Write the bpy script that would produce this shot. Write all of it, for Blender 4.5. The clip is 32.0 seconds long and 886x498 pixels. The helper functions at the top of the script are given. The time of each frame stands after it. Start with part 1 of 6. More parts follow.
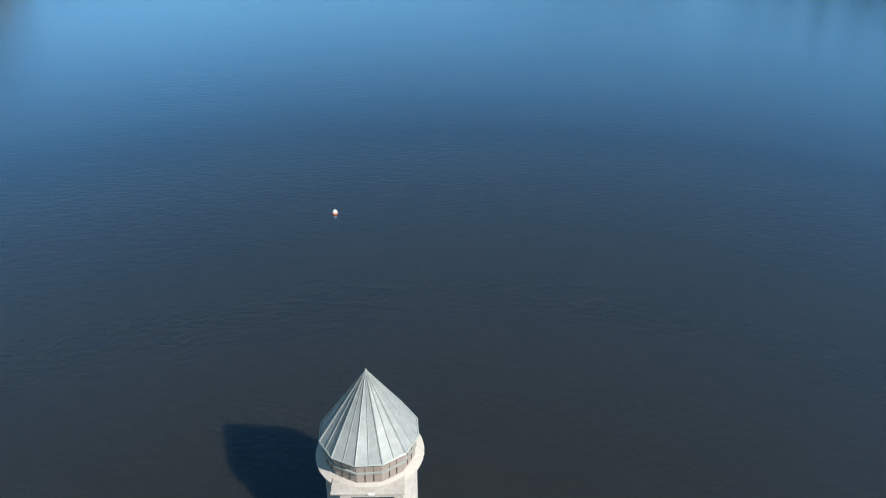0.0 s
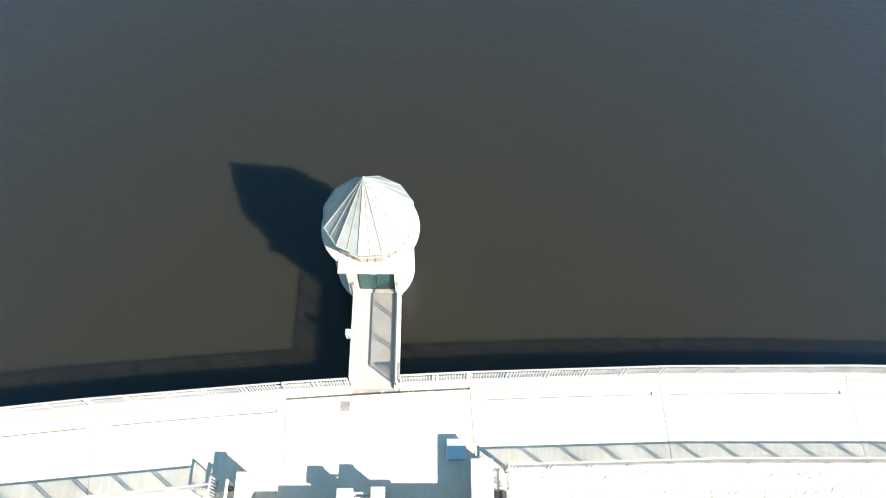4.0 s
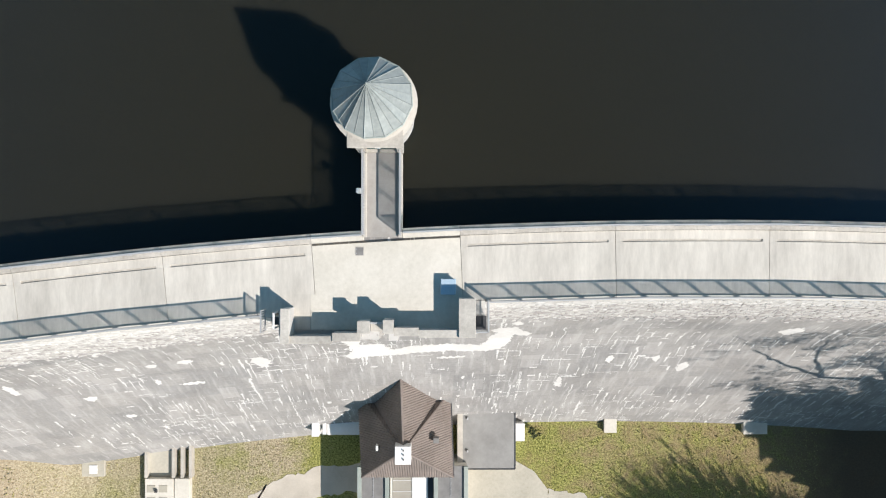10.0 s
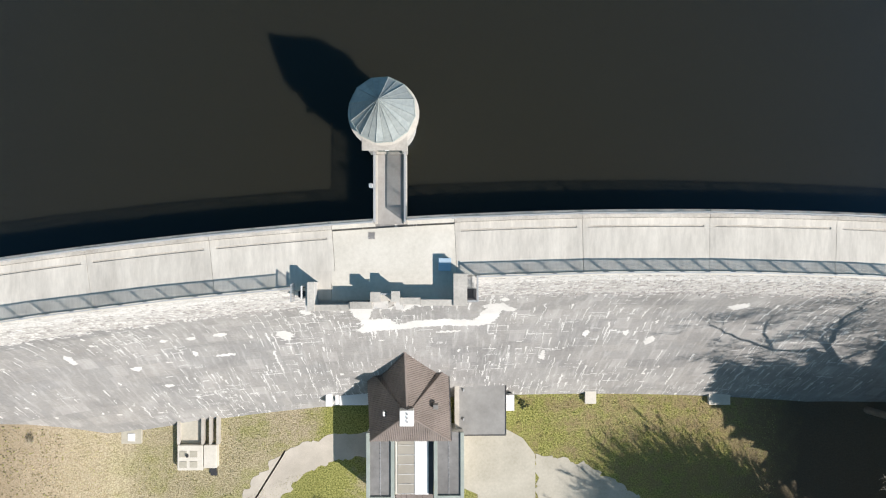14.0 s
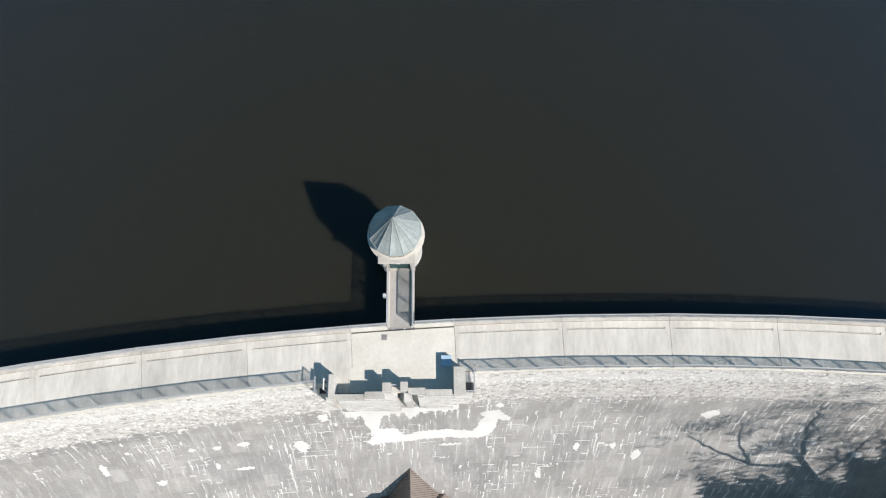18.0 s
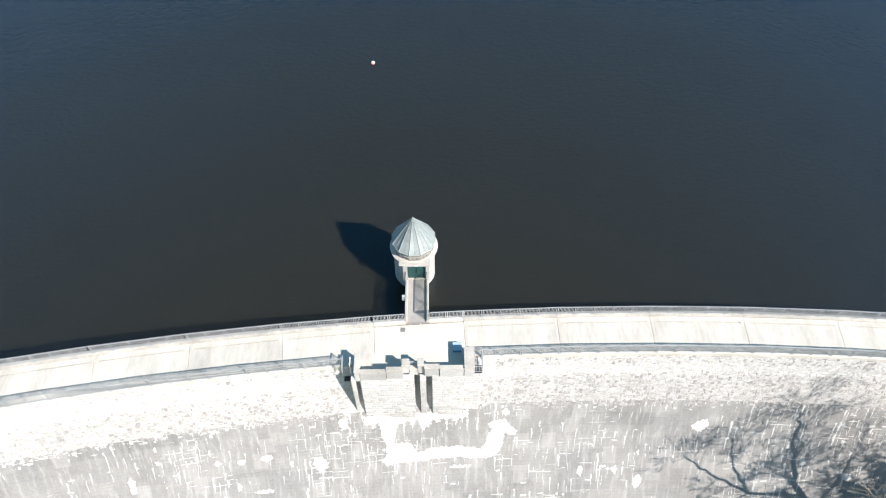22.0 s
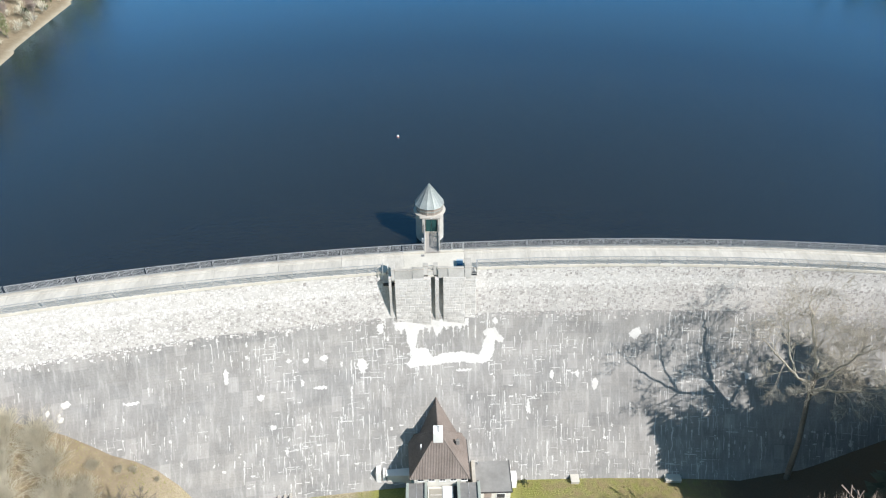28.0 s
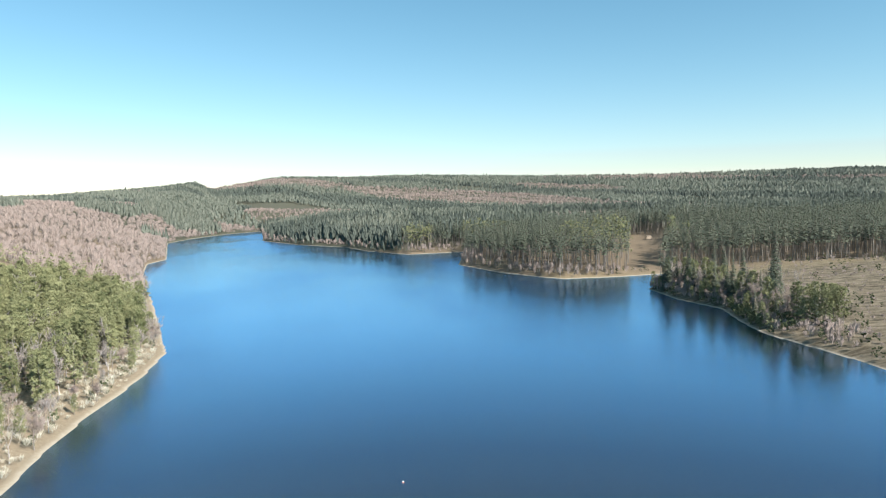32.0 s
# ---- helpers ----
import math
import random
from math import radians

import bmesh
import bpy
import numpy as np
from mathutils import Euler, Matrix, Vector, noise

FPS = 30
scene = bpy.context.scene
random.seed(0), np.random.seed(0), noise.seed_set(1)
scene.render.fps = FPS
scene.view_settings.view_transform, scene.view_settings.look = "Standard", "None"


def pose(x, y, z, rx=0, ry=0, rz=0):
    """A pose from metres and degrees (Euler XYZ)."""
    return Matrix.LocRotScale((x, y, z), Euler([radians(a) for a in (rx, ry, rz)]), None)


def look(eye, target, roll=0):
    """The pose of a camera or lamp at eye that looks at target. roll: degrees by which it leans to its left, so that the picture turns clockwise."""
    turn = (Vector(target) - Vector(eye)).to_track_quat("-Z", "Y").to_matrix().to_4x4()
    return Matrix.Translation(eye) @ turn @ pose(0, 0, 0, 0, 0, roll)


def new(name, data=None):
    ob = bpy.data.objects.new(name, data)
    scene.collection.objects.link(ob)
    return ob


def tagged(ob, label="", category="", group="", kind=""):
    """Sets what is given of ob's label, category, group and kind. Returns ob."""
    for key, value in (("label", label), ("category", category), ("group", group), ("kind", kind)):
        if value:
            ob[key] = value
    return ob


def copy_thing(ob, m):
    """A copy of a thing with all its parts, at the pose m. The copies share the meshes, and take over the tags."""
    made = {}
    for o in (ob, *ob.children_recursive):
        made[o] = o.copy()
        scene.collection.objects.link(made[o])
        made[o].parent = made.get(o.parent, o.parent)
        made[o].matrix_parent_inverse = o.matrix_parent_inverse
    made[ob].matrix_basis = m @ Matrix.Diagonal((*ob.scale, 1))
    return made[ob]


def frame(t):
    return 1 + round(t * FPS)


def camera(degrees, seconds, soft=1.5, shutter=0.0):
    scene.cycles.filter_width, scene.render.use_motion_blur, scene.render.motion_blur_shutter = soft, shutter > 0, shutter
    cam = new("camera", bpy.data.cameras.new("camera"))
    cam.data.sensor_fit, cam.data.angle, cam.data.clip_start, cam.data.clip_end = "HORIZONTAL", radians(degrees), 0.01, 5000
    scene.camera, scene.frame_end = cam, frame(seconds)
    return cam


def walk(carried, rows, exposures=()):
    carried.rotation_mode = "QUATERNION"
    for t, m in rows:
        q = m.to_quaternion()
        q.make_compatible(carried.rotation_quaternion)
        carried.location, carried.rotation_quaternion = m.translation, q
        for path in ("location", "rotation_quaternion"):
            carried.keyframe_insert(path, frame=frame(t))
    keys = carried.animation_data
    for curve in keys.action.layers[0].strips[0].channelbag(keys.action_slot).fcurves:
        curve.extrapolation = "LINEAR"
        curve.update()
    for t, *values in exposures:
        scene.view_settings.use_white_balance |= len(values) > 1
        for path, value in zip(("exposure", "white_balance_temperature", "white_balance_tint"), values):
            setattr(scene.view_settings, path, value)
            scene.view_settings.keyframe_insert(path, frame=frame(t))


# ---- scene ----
ROWS = [
    (0, 3.37, -13.29, 22.45, 61.18, -0.34, -0.73),
    (0.5, 3.35, -12.71, 23.37, 57.63, -0.43, -0.75),
    (1, 3.33, -12.11, 24.14, 53.99, -0.56, -0.73),
    (1.5, 3.32, -11.54, 25.14, 49.80, -0.77, -0.67),
    (2, 3.30, -10.80, 25.95, 45.06, -0.96, -0.58),
    (2.5, 3.28, -10.00, 26.70, 40.55, -0.97, -0.57),
    (3, 3.24, -9.09, 27.48, 35.87, -1.04, -0.70),
    (3.5, 3.29, -8.26, 28.26, 31.35, -1.12, -0.52),
    (5.5, 3.94, -4.85, 30.79, 13.50, -0.39, 0.09),
    (6, 3.88, -3.92, 31.42, 8.84, -0.41, 0.10),
    (6.5, 3.85, -3.09, 32.13, 4.41, -0.40, 0.09),
    (7, 3.74, -2.31, 32.77, 1.35, -0.56, 0.04),
    (7.5, 3.78, -1.59, 33.33, 0.38, -0.55, 0.02),
    (8, 3.86, -0.82, 33.97, 0.09, -0.55, 0.03),
    (8.5, 3.87, -0.13, 34.58, -0.06, -0.60, 0.08),
    (9, 3.90, 0.15, 35.11, -0.10, -0.59, 0.04),
    (9.5, 3.87, 0.09, 35.67, 0.03, -0.60, 0.04),
    (10, 3.88, 0.06, 36.30, 0.10, -0.61, 0.05),
    (10.5, 3.89, 0.06, 37.21, 0.11, -0.61, 0.05),
    (11, 3.93, 0.04, 38.16, 0.12, -0.59, -0.00),
    (11.5, 3.95, -0.02, 39.23, 0.18, -0.60, -0.06),
    (12, 3.96, -0.10, 40.18, 0.28, -0.56, -0.09),
    (12.5, 3.95, -0.15, 41.18, 0.37, -0.56, -0.04),
    (13, 3.96, -0.27, 42.17, 0.39, -0.56, 0.00),
    (13.5, 3.97, -0.64, 43.12, 0.44, -0.56, -0.04),
    (14, 3.99, -1.20, 44.04, 0.48, -0.57, -0.10),
    (14.5, 3.98, -2.00, 44.98, 0.54, -0.56, -0.13),
    (16.5, 3.85, -5.75, 48.44, 2.91, -0.56, -0.07),
    (17, 3.86, -6.55, 49.61, 7.45, -0.55, -0.15),
    (17.5, 3.87, -7.53, 50.79, 12.32, -0.46, -0.32),
    (18, 4.01, -8.73, 51.74, 16.64, -0.27, -0.42),
    (18.5, 4.12, -10.24, 52.45, 21.02, -0.13, -0.49),
    (19, 4.09, -12.15, 52.59, 25.40, -0.07, -0.35),
    (19.5, 4.02, -14.53, 52.55, 29.74, 0.04, -0.45),
    (20, 3.87, -17.48, 52.48, 32.69, -0.07, -0.42),
    (20.5, 3.48, -20.61, 52.37, 32.80, 0.00, -0.65),
    (21, 3.11, -23.57, 52.30, 32.83, -0.22, -0.65),
    (21.5, 2.86, -26.56, 52.28, 33.20, -0.27, -0.73),
    (22, 2.77, -29.69, 52.37, 36.03, -0.25, -0.76),
    (22.5, 2.76, -32.76, 52.42, 38.97, -0.13, -0.81),
    (23, 2.72, -35.97, 52.50, 42.10, 0.07, -0.92),
    (23.5, 2.67, -39.27, 52.48, 45.30, 0.13, -0.93),
    (24, 2.62, -42.31, 52.36, 48.29, 0.29, -1.04),
    (24.5, 2.57, -45.28, 52.26, 51.21, 0.29, -1.05),
    (26.5, 1.89, -59.39, 51.90, 54.57, 0.25, -1.23),
    (27, 1.61, -63.26, 51.75, 54.66, 0.24, -1.25),
    (27.5, 1.39, -67.28, 51.71, 54.74, 0.27, -1.28),
    (28, 1.22, -71.47, 51.85, 54.56, 0.26, -1.24),
    (28.5, 1.15, -75.32, 51.99, 57.29, 0.36, -1.33),
    (29, 1.11, -78.96, 52.12, 61.39, 0.43, -1.38),
    (29.5, 1.09, -82.39, 52.34, 65.43, 0.47, -1.43),
    (30, 1.01, -85.68, 52.53, 69.46, 0.55, -1.52),
    (30.5, 0.90, -89.11, 52.61, 73.41, 0.60, -1.55),
    (31, 0.79, -92.88, 52.64, 77.93, 0.76, -1.59),
    (31.5, 0.67, -96.60, 52.80, 82.15, 0.88, -1.62),
    (32, 0.59, -100.44, 52.87, 86.36, 0.88, -1.62),
]
cam = camera(63.9, 32.0, soft=1.15)
walk(cam, [(t, pose(x, y, z, rx, ry, rz)) for t, x, y, z, rx, ry, rz in ROWS],
     exposures=[(0, 0.42, 6440, 14), (1, 0.95, 6840, 14), (2, 1.42, 7000, 14), (3.5, 1.5, 7000, 14), (6, 0.68, 6640, 14), (7.5, 0.4, 6490, 14), (14.5, 0.34, 6440, 14), (18, 0.33, 6340, 14), (22, 0.74, 6340, 14), (26.5, 0.5, 6290, 14), (28, 0.43, 6240, 12), (29, 0.43, 6040, 12), (30, 0.54, 6000, 12), (31, 0.69, 6280, 12), (32, 0.78, 6300, 13)])

# ---- light ----
SUN = Vector((7.77, -5.91, 7.95)).normalized()
world = bpy.data.worlds.new("sky")
scene.world = world
world.use_nodes = True
wn = world.node_tree.nodes
sky = wn.new("ShaderNodeTexSky")
sky.sky_type = "NISHITA"
sky.sun_disc = False
sky.sun_elevation = math.asin(SUN.z)
sky.sun_rotation = math.atan2(SUN.x, SUN.y)
sky.altitude = 300
sky.air_density = 1.0
sky.dust_density = 0.2
sky.ozone_density = 1.8
clear_air = wn.new("ShaderNodeHueSaturation")
clear_air.inputs["Saturation"].default_value = 1.14
clear_air.inputs["Hue"].default_value = 0.472
world.node_tree.links.new(sky.outputs[0], clear_air.inputs["Color"])
world.node_tree.links.new(clear_air.outputs[0], wn["Background"].inputs[0])
wn["Background"].inputs[1].default_value = 0.088
sun_data = bpy.data.lights.new("sun", "SUN")
sun_data.energy = 4.95
sun_data.angle = radians(0.5)
sun_data.color = (1.0, 0.945, 0.86)
sun = new("sun", sun_data)
sun.matrix_world = look(SUN * 100, (0, 0, 0))


# ---- materials ----
def node_mat(name):
    m = bpy.data.materials.new(name)
    m.use_nodes = True
    return m, m.node_tree.nodes, m.node_tree.links, m.node_tree.nodes["Principled BSDF"]


def texcoord(nodes, links, scale, local=False):
    src = nodes.new("ShaderNodeTexCoord").outputs["Object"] if local else nodes.new("ShaderNodeNewGeometry").outputs["Position"]
    mp = nodes.new("ShaderNodeMapping")
    mp.inputs["Scale"].default_value = scale if isinstance(scale, tuple) else (scale,) * 3
    links.new(src, mp.inputs["Vector"])
    return mp.outputs[0]


def noise_tex(nodes, links, vec, scale, detail=4.0, rough=0.6):
    n = nodes.new("ShaderNodeTexNoise")
    n.inputs["Scale"].default_value = scale
    n.inputs["Detail"].default_value = detail
    n.inputs["Roughness"].default_value = rough
    links.new(vec, n.inputs["Vector"])
    return n.outputs["Fac"]


def ramp(nodes, links, fac, stops, blend="LINEAR"):
    r = nodes.new("ShaderNodeValToRGB")
    r.color_ramp.interpolation = blend
    while len(r.color_ramp.elements) < len(stops):
        r.color_ramp.elements.new(0.5)
    for e, (p, c) in zip(r.color_ramp.elements, stops):
        e.position = p
        e.color = (c, c, c, 1) if isinstance(c, (int, float)) else (*c, 1)
    links.new(fac, r.inputs[0])
    return r.outputs[0]


def mix(nodes, links, fac, a, b, mode="MIX"):
    n = nodes.new("ShaderNodeMix")
    n.data_type, n.blend_type = "RGBA", mode
    for slot, v in ((0, fac), (6, a), (7, b)):
        if isinstance(v, (int, float)):
            n.inputs[slot].default_value = v if slot == 0 else (v, v, v, 1)
        elif isinstance(v, tuple):
            n.inputs[slot].default_value = (*v, 1)
        else:
            links.new(v, n.inputs[slot])
    return n.outputs[2]


def math_node(nodes, links, op, a, b=0.0):
    n = nodes.new("ShaderNodeMath")
    n.operation = op
    for slot, v in ((0, a), (1, b)):
        if isinstance(v, (int, float)):
            n.inputs[slot].default_value = v
        else:
            links.new(v, n.inputs[slot])
    return n.outputs[0]


def bump(nodes, links, bsdf, height, strength, distance):
    b = nodes.new("ShaderNodeBump")
    b.inputs["Strength"].default_value = strength
    b.inputs["Distance"].default_value = distance
    links.new(height, b.inputs["Height"])
    links.new(b.outputs[0], bsdf.inputs["Normal"])


def surface(name, dark, light, scale=1.0, rough=0.85, metal=0.0, fine=12.0, relief=0.02, vary=0.0, stretch=(1, 1, 1), island=False, spec=0.3, lime=0.0):
    """Two scales of mottling between a dark and a light tone, fine relief, and a shift from piece to piece."""
    m, nodes, links, bsdf = node_mat(name)
    vec = texcoord(nodes, links, tuple(s * scale for s in stretch))
    big = noise_tex(nodes, links, vec, 0.35, 5)
    small = noise_tex(nodes, links, vec, fine, 4, 0.7)
    both = math_node(nodes, links, "ADD", math_node(nodes, links, "MULTIPLY", big, 0.62), math_node(nodes, links, "MULTIPLY", small, 0.38))
    colour = mix(nodes, links, ramp(nodes, links, both, [(0.34, 0.0), (0.66, 1.0)]), dark, light)
    if vary:
        if island:
            rnd = nodes.new("ShaderNodeNewGeometry").outputs["Random Per Island"]
        else:
            rnd = nodes.new("ShaderNodeObjectInfo").outputs["Random"]
        gain = math_node(nodes, links, "ADD", math_node(nodes, links, "MULTIPLY", rnd, 2 * vary), 1.0 - vary)
        colour = mix(nodes, links, 1.0, colour, gain, "MULTIPLY")
    if lime:
        crust = noise_tex(nodes, links, texcoord(nodes, links, 1.0), 1.7, 5, 0.75)
        height = nodes.new("ShaderNodeSeparateXYZ")
        links.new(nodes.new("ShaderNodeNewGeometry").outputs["Position"], height.inputs[0])
        wash = math_node(nodes, links, "MULTIPLY", math_node(nodes, links, "ADD", height.outputs[2], 3.4), 0.045)
        crust = math_node(nodes, links, "ADD", crust, wash)
        colour = mix(nodes, links, ramp(nodes, links, crust, [(0.50, 0.0), (0.57, lime)]), colour, (0.62, 0.605, 0.58))
        pit = noise_tex(nodes, links, texcoord(nodes, links, (1.3, 1.3, 1.9)), 2.9, 4, 0.7)
        colour = mix(nodes, links, ramp(nodes, links, pit, [(0.36, 0.75 * lime), (0.42, 0.0)]), colour, (0.20, 0.18, 0.17))
    links.new(colour, bsdf.inputs["Base Color"])
    bsdf.inputs["Roughness"].default_value = rough
    bsdf.inputs["Metallic"].default_value = metal
    bsdf.inputs["Specular IOR Level"].default_value = spec
    if relief:
        bump(nodes, links, bsdf, small, 0.6, relief)
    return m


CONCRETE = surface("pale_concrete", (0.40, 0.37, 0.32), (0.58, 0.55, 0.49), 1.0, 0.9, fine=3.0, relief=0.01)
CREST_SLAB = surface("crest_concrete", (0.43, 0.405, 0.36), (0.68, 0.645, 0.575), 1.0, 0.9, fine=2.6, relief=0.008, vary=0.05, stretch=(1.4, 0.3, 1))
KERB = surface("weathered_kerb", (0.34, 0.315, 0.275), (0.60, 0.565, 0.505), 1.3, 0.9, fine=5.0, relief=0.015, vary=0.06)
CENTRE_SLAB = surface("light_concrete", (0.52, 0.49, 0.42), (0.69, 0.655, 0.58), 1.0, 0.9, fine=4.0, relief=0.006)
MORTAR = surface("lime_mortar", (0.38, 0.365, 0.34), (0.56, 0.54, 0.51), 1.0, 0.95, fine=5.0, relief=0.02, lime=0.5)
STONE_PIECE = surface("facing_stone", (0.46, 0.44, 0.415), (0.66, 0.64, 0.61), 1.0, 0.92, fine=6.0, relief=0.03, vary=0.14, lime=0.7)
GREY_STONE = surface("grey_parapet_stone", (0.40, 0.39, 0.37), (0.60, 0.585, 0.56), 1.2, 0.9, fine=6.0, relief=0.02, vary=0.1)
LIME_WALL = surface("lime_streaked_stone", (0.40, 0.385, 0.36), (0.62, 0.605, 0.575), 1.0, 0.9, fine=5.0, relief=0.02, lime=0.6)
LIME = surface("lime_deposit", (0.54, 0.525, 0.50), (0.68, 0.665, 0.635), 1.0, 0.9, fine=5.0, relief=0.02)
RAIL = surface("galvanised_steel", (0.36, 0.365, 0.365), (0.50, 0.505, 0.505), 2.0, 0.5, 0.2, relief=0.0)
DARK_METAL = surface("dark_metal", (0.05, 0.05, 0.055), (0.10, 0.10, 0.10), 2.0, 0.5, 0.4, relief=0.0)
ZINC = surface("weathered_copper_sheet", (0.235, 0.262, 0.255), (0.40, 0.43, 0.415), 1.2, 0.5, 0.1, fine=3.0, relief=0.004, vary=0.12)
VERDIGRIS = surface("verdigris_copper", (0.26, 0.30, 0.28), (0.40, 0.44, 0.41), 1.6, 0.6, 0.15, fine=4.0, relief=0.004)
BAND = surface("brown_metal_band", (0.26, 0.22, 0.19), (0.38, 0.33, 0.29), 1.5, 0.6, 0.1, relief=0.0)
TEAL_DOOR = surface("teal_paint", (0.015, 0.055, 0.055), (0.03, 0.09, 0.085), 1.0, 0.5, relief=0.0)
LID_BLUE = surface("pale_blue_lid", (0.30, 0.42, 0.52), (0.42, 0.53, 0.62), 1.0, 0.4, relief=0.0)
TOWER_STONE = surface("limewashed_tower_stone", (0.33, 0.31, 0.275), (0.56, 0.535, 0.48), 1.2, 0.9, fine=4.0, relief=0.03)
BLUE = surface("blue_paint", (0.05, 0.20, 0.42), (0.10, 0.30, 0.55), 1.0, 0.45, relief=0.0)
WHITE = surface("white_paint", (0.68, 0.68, 0.66), (0.82, 0.82, 0.80), 1.0, 0.6, relief=0.003)
RENDER_WALL = surface("pale_wall_plaster", (0.55, 0.53, 0.48), (0.70, 0.68, 0.62), 1.0, 0.9, relief=0.006)
TILE = surface("brown_roof_tile", (0.15, 0.125, 0.11), (0.27, 0.23, 0.205), 1.0, 0.85, fine=5.0, relief=0.01, vary=0.12, island=True)
BITUMEN = surface("grey_roofing_felt", (0.15, 0.145, 0.14), (0.27, 0.265, 0.255), 0.9, 0.85, fine=2.0, relief=0.006)
PALE_FELT = surface("worn_pale_felt", (0.20, 0.195, 0.185), (0.33, 0.325, 0.31), 0.7, 0.85, fine=1.6, relief=0.006)
GREEN_COPING = surface("greened_coping", (0.25, 0.29, 0.26), (0.40, 0.44, 0.40), 1.4, 0.8, relief=0.006)
GLASS_TAN = surface("dusty_glazing", (0.33, 0.30, 0.25), (0.43, 0.40, 0.34), 1.0, 0.3, relief=0.0, spec=0.5)
PALE_GRAVEL = surface("pale_gravel", (0.42, 0.38, 0.32), (0.60, 0.55, 0.47), 1.0, 0.95, fine=14.0, relief=0.03)
APRON = surface("worn_concrete_apron", (0.37, 0.345, 0.28), (0.53, 0.50, 0.42), 0.8, 0.9, fine=5.0, relief=0.01)
BARK = surface("grey_brown_bark", (0.14, 0.12, 0.10), (0.30, 0.27, 0.23), 1.0, 0.9, fine=6.0, relief=0.02)
BIRCH_BARK = surface("birch_bark", (0.45, 0.43, 0.40), (0.68, 0.66, 0.62), 1.0, 0.85, fine=4.0, relief=0.01)
TWIG = surface("bare_twigs", (0.35, 0.31, 0.245), (0.55, 0.50, 0.41), 0.3, 0.95, fine=3.0, relief=0.0, vary=0.2)
GREY_TWIG = surface("grey_birch_twigs", (0.27, 0.23, 0.20), (0.43, 0.38, 0.335), 0.3, 0.95, fine=3.0, relief=0.0, vary=0.2)
CUT_WOOD = surface("cut_wood", (0.42, 0.32, 0.22), (0.62, 0.52, 0.40), 1.0, 0.9, fine=4.0, relief=0.01, vary=0.15)
ORANGE = surface("orange_plastic", (0.72, 0.16, 0.08), (0.85, 0.25, 0.12), 1.0, 0.4, relief=0.0)


def make_rubble():
    """Rubble stones, many of them coated with lime, nearly all of them close under the crest."""
    m, nodes, links, bsdf = node_mat("rubble_stone")
    fine = noise_tex(nodes, links, texcoord(nodes, links, 1.0), 6.0, 4, 0.7)
    rnd = nodes.new("ShaderNodeNewGeometry").outputs["Random Per Island"]
    tone = math_node(nodes, links, "ADD", math_node(nodes, links, "MULTIPLY", fine, 0.45), math_node(nodes, links, "MULTIPLY", rnd, 0.55))
    stone = mix(nodes, links, ramp(nodes, links, tone, [(0.2, 0.0), (0.8, 1.0)]), (0.30, 0.28, 0.265), (0.48, 0.46, 0.44))
    sep = nodes.new("ShaderNodeSeparateXYZ")
    links.new(nodes.new("ShaderNodeNewGeometry").outputs["Position"], sep.inputs[0])
    crust = noise_tex(nodes, links, texcoord(nodes, links, 1.0), 2.8, 5, 0.85)
    wash = ramp(nodes, links, math_node(nodes, links, "MULTIPLY", sep.outputs[2], -0.1), [(0.03, 0.35), (0.13, 0.45), (0.18, 0.85), (0.25, 0.80), (0.29, 0.22), (0.50, 0.12), (0.66, 0.06)])
    west = math_node(nodes, links, "MULTIPLY", sep.outputs[0], -0.0022)
    lot = math_node(nodes, links, "ADD", math_node(nodes, links, "MULTIPLY", rnd, 0.22), math_node(nodes, links, "MULTIPLY", crust, 0.89))
    lot = math_node(nodes, links, "ADD", math_node(nodes, links, "ADD", lot, west), math_node(nodes, links, "MULTIPLY", wash, 0.34))
    links.new(mix(nodes, links, ramp(nodes, links, lot, [(0.58, 0.0), (0.74, 0.85)]), stone, (0.66, 0.645, 0.615)), bsdf.inputs["Base Color"])
    bsdf.inputs["Roughness"].default_value = 0.92
    bsdf.inputs["Specular IOR Level"].default_value = 0.3
    bump(nodes, links, bsdf, fine, 0.6, 0.04)
    return m


STONE = make_rubble()


def fraction(nodes, links, v):
    return math_node(nodes, links, "FRACT", v)


def cell_random(nodes, links, i, j, seed):
    """A random number for each cell of a grid."""
    at = nodes.new("ShaderNodeCombineXYZ")
    links.new(i, at.inputs[0])
    links.new(j, at.inputs[1])
    at.inputs[2].default_value = seed
    white = nodes.new("ShaderNodeTexWhiteNoise")
    links.new(at.outputs[0], white.inputs["Vector"])
    return white.outputs["Value"]


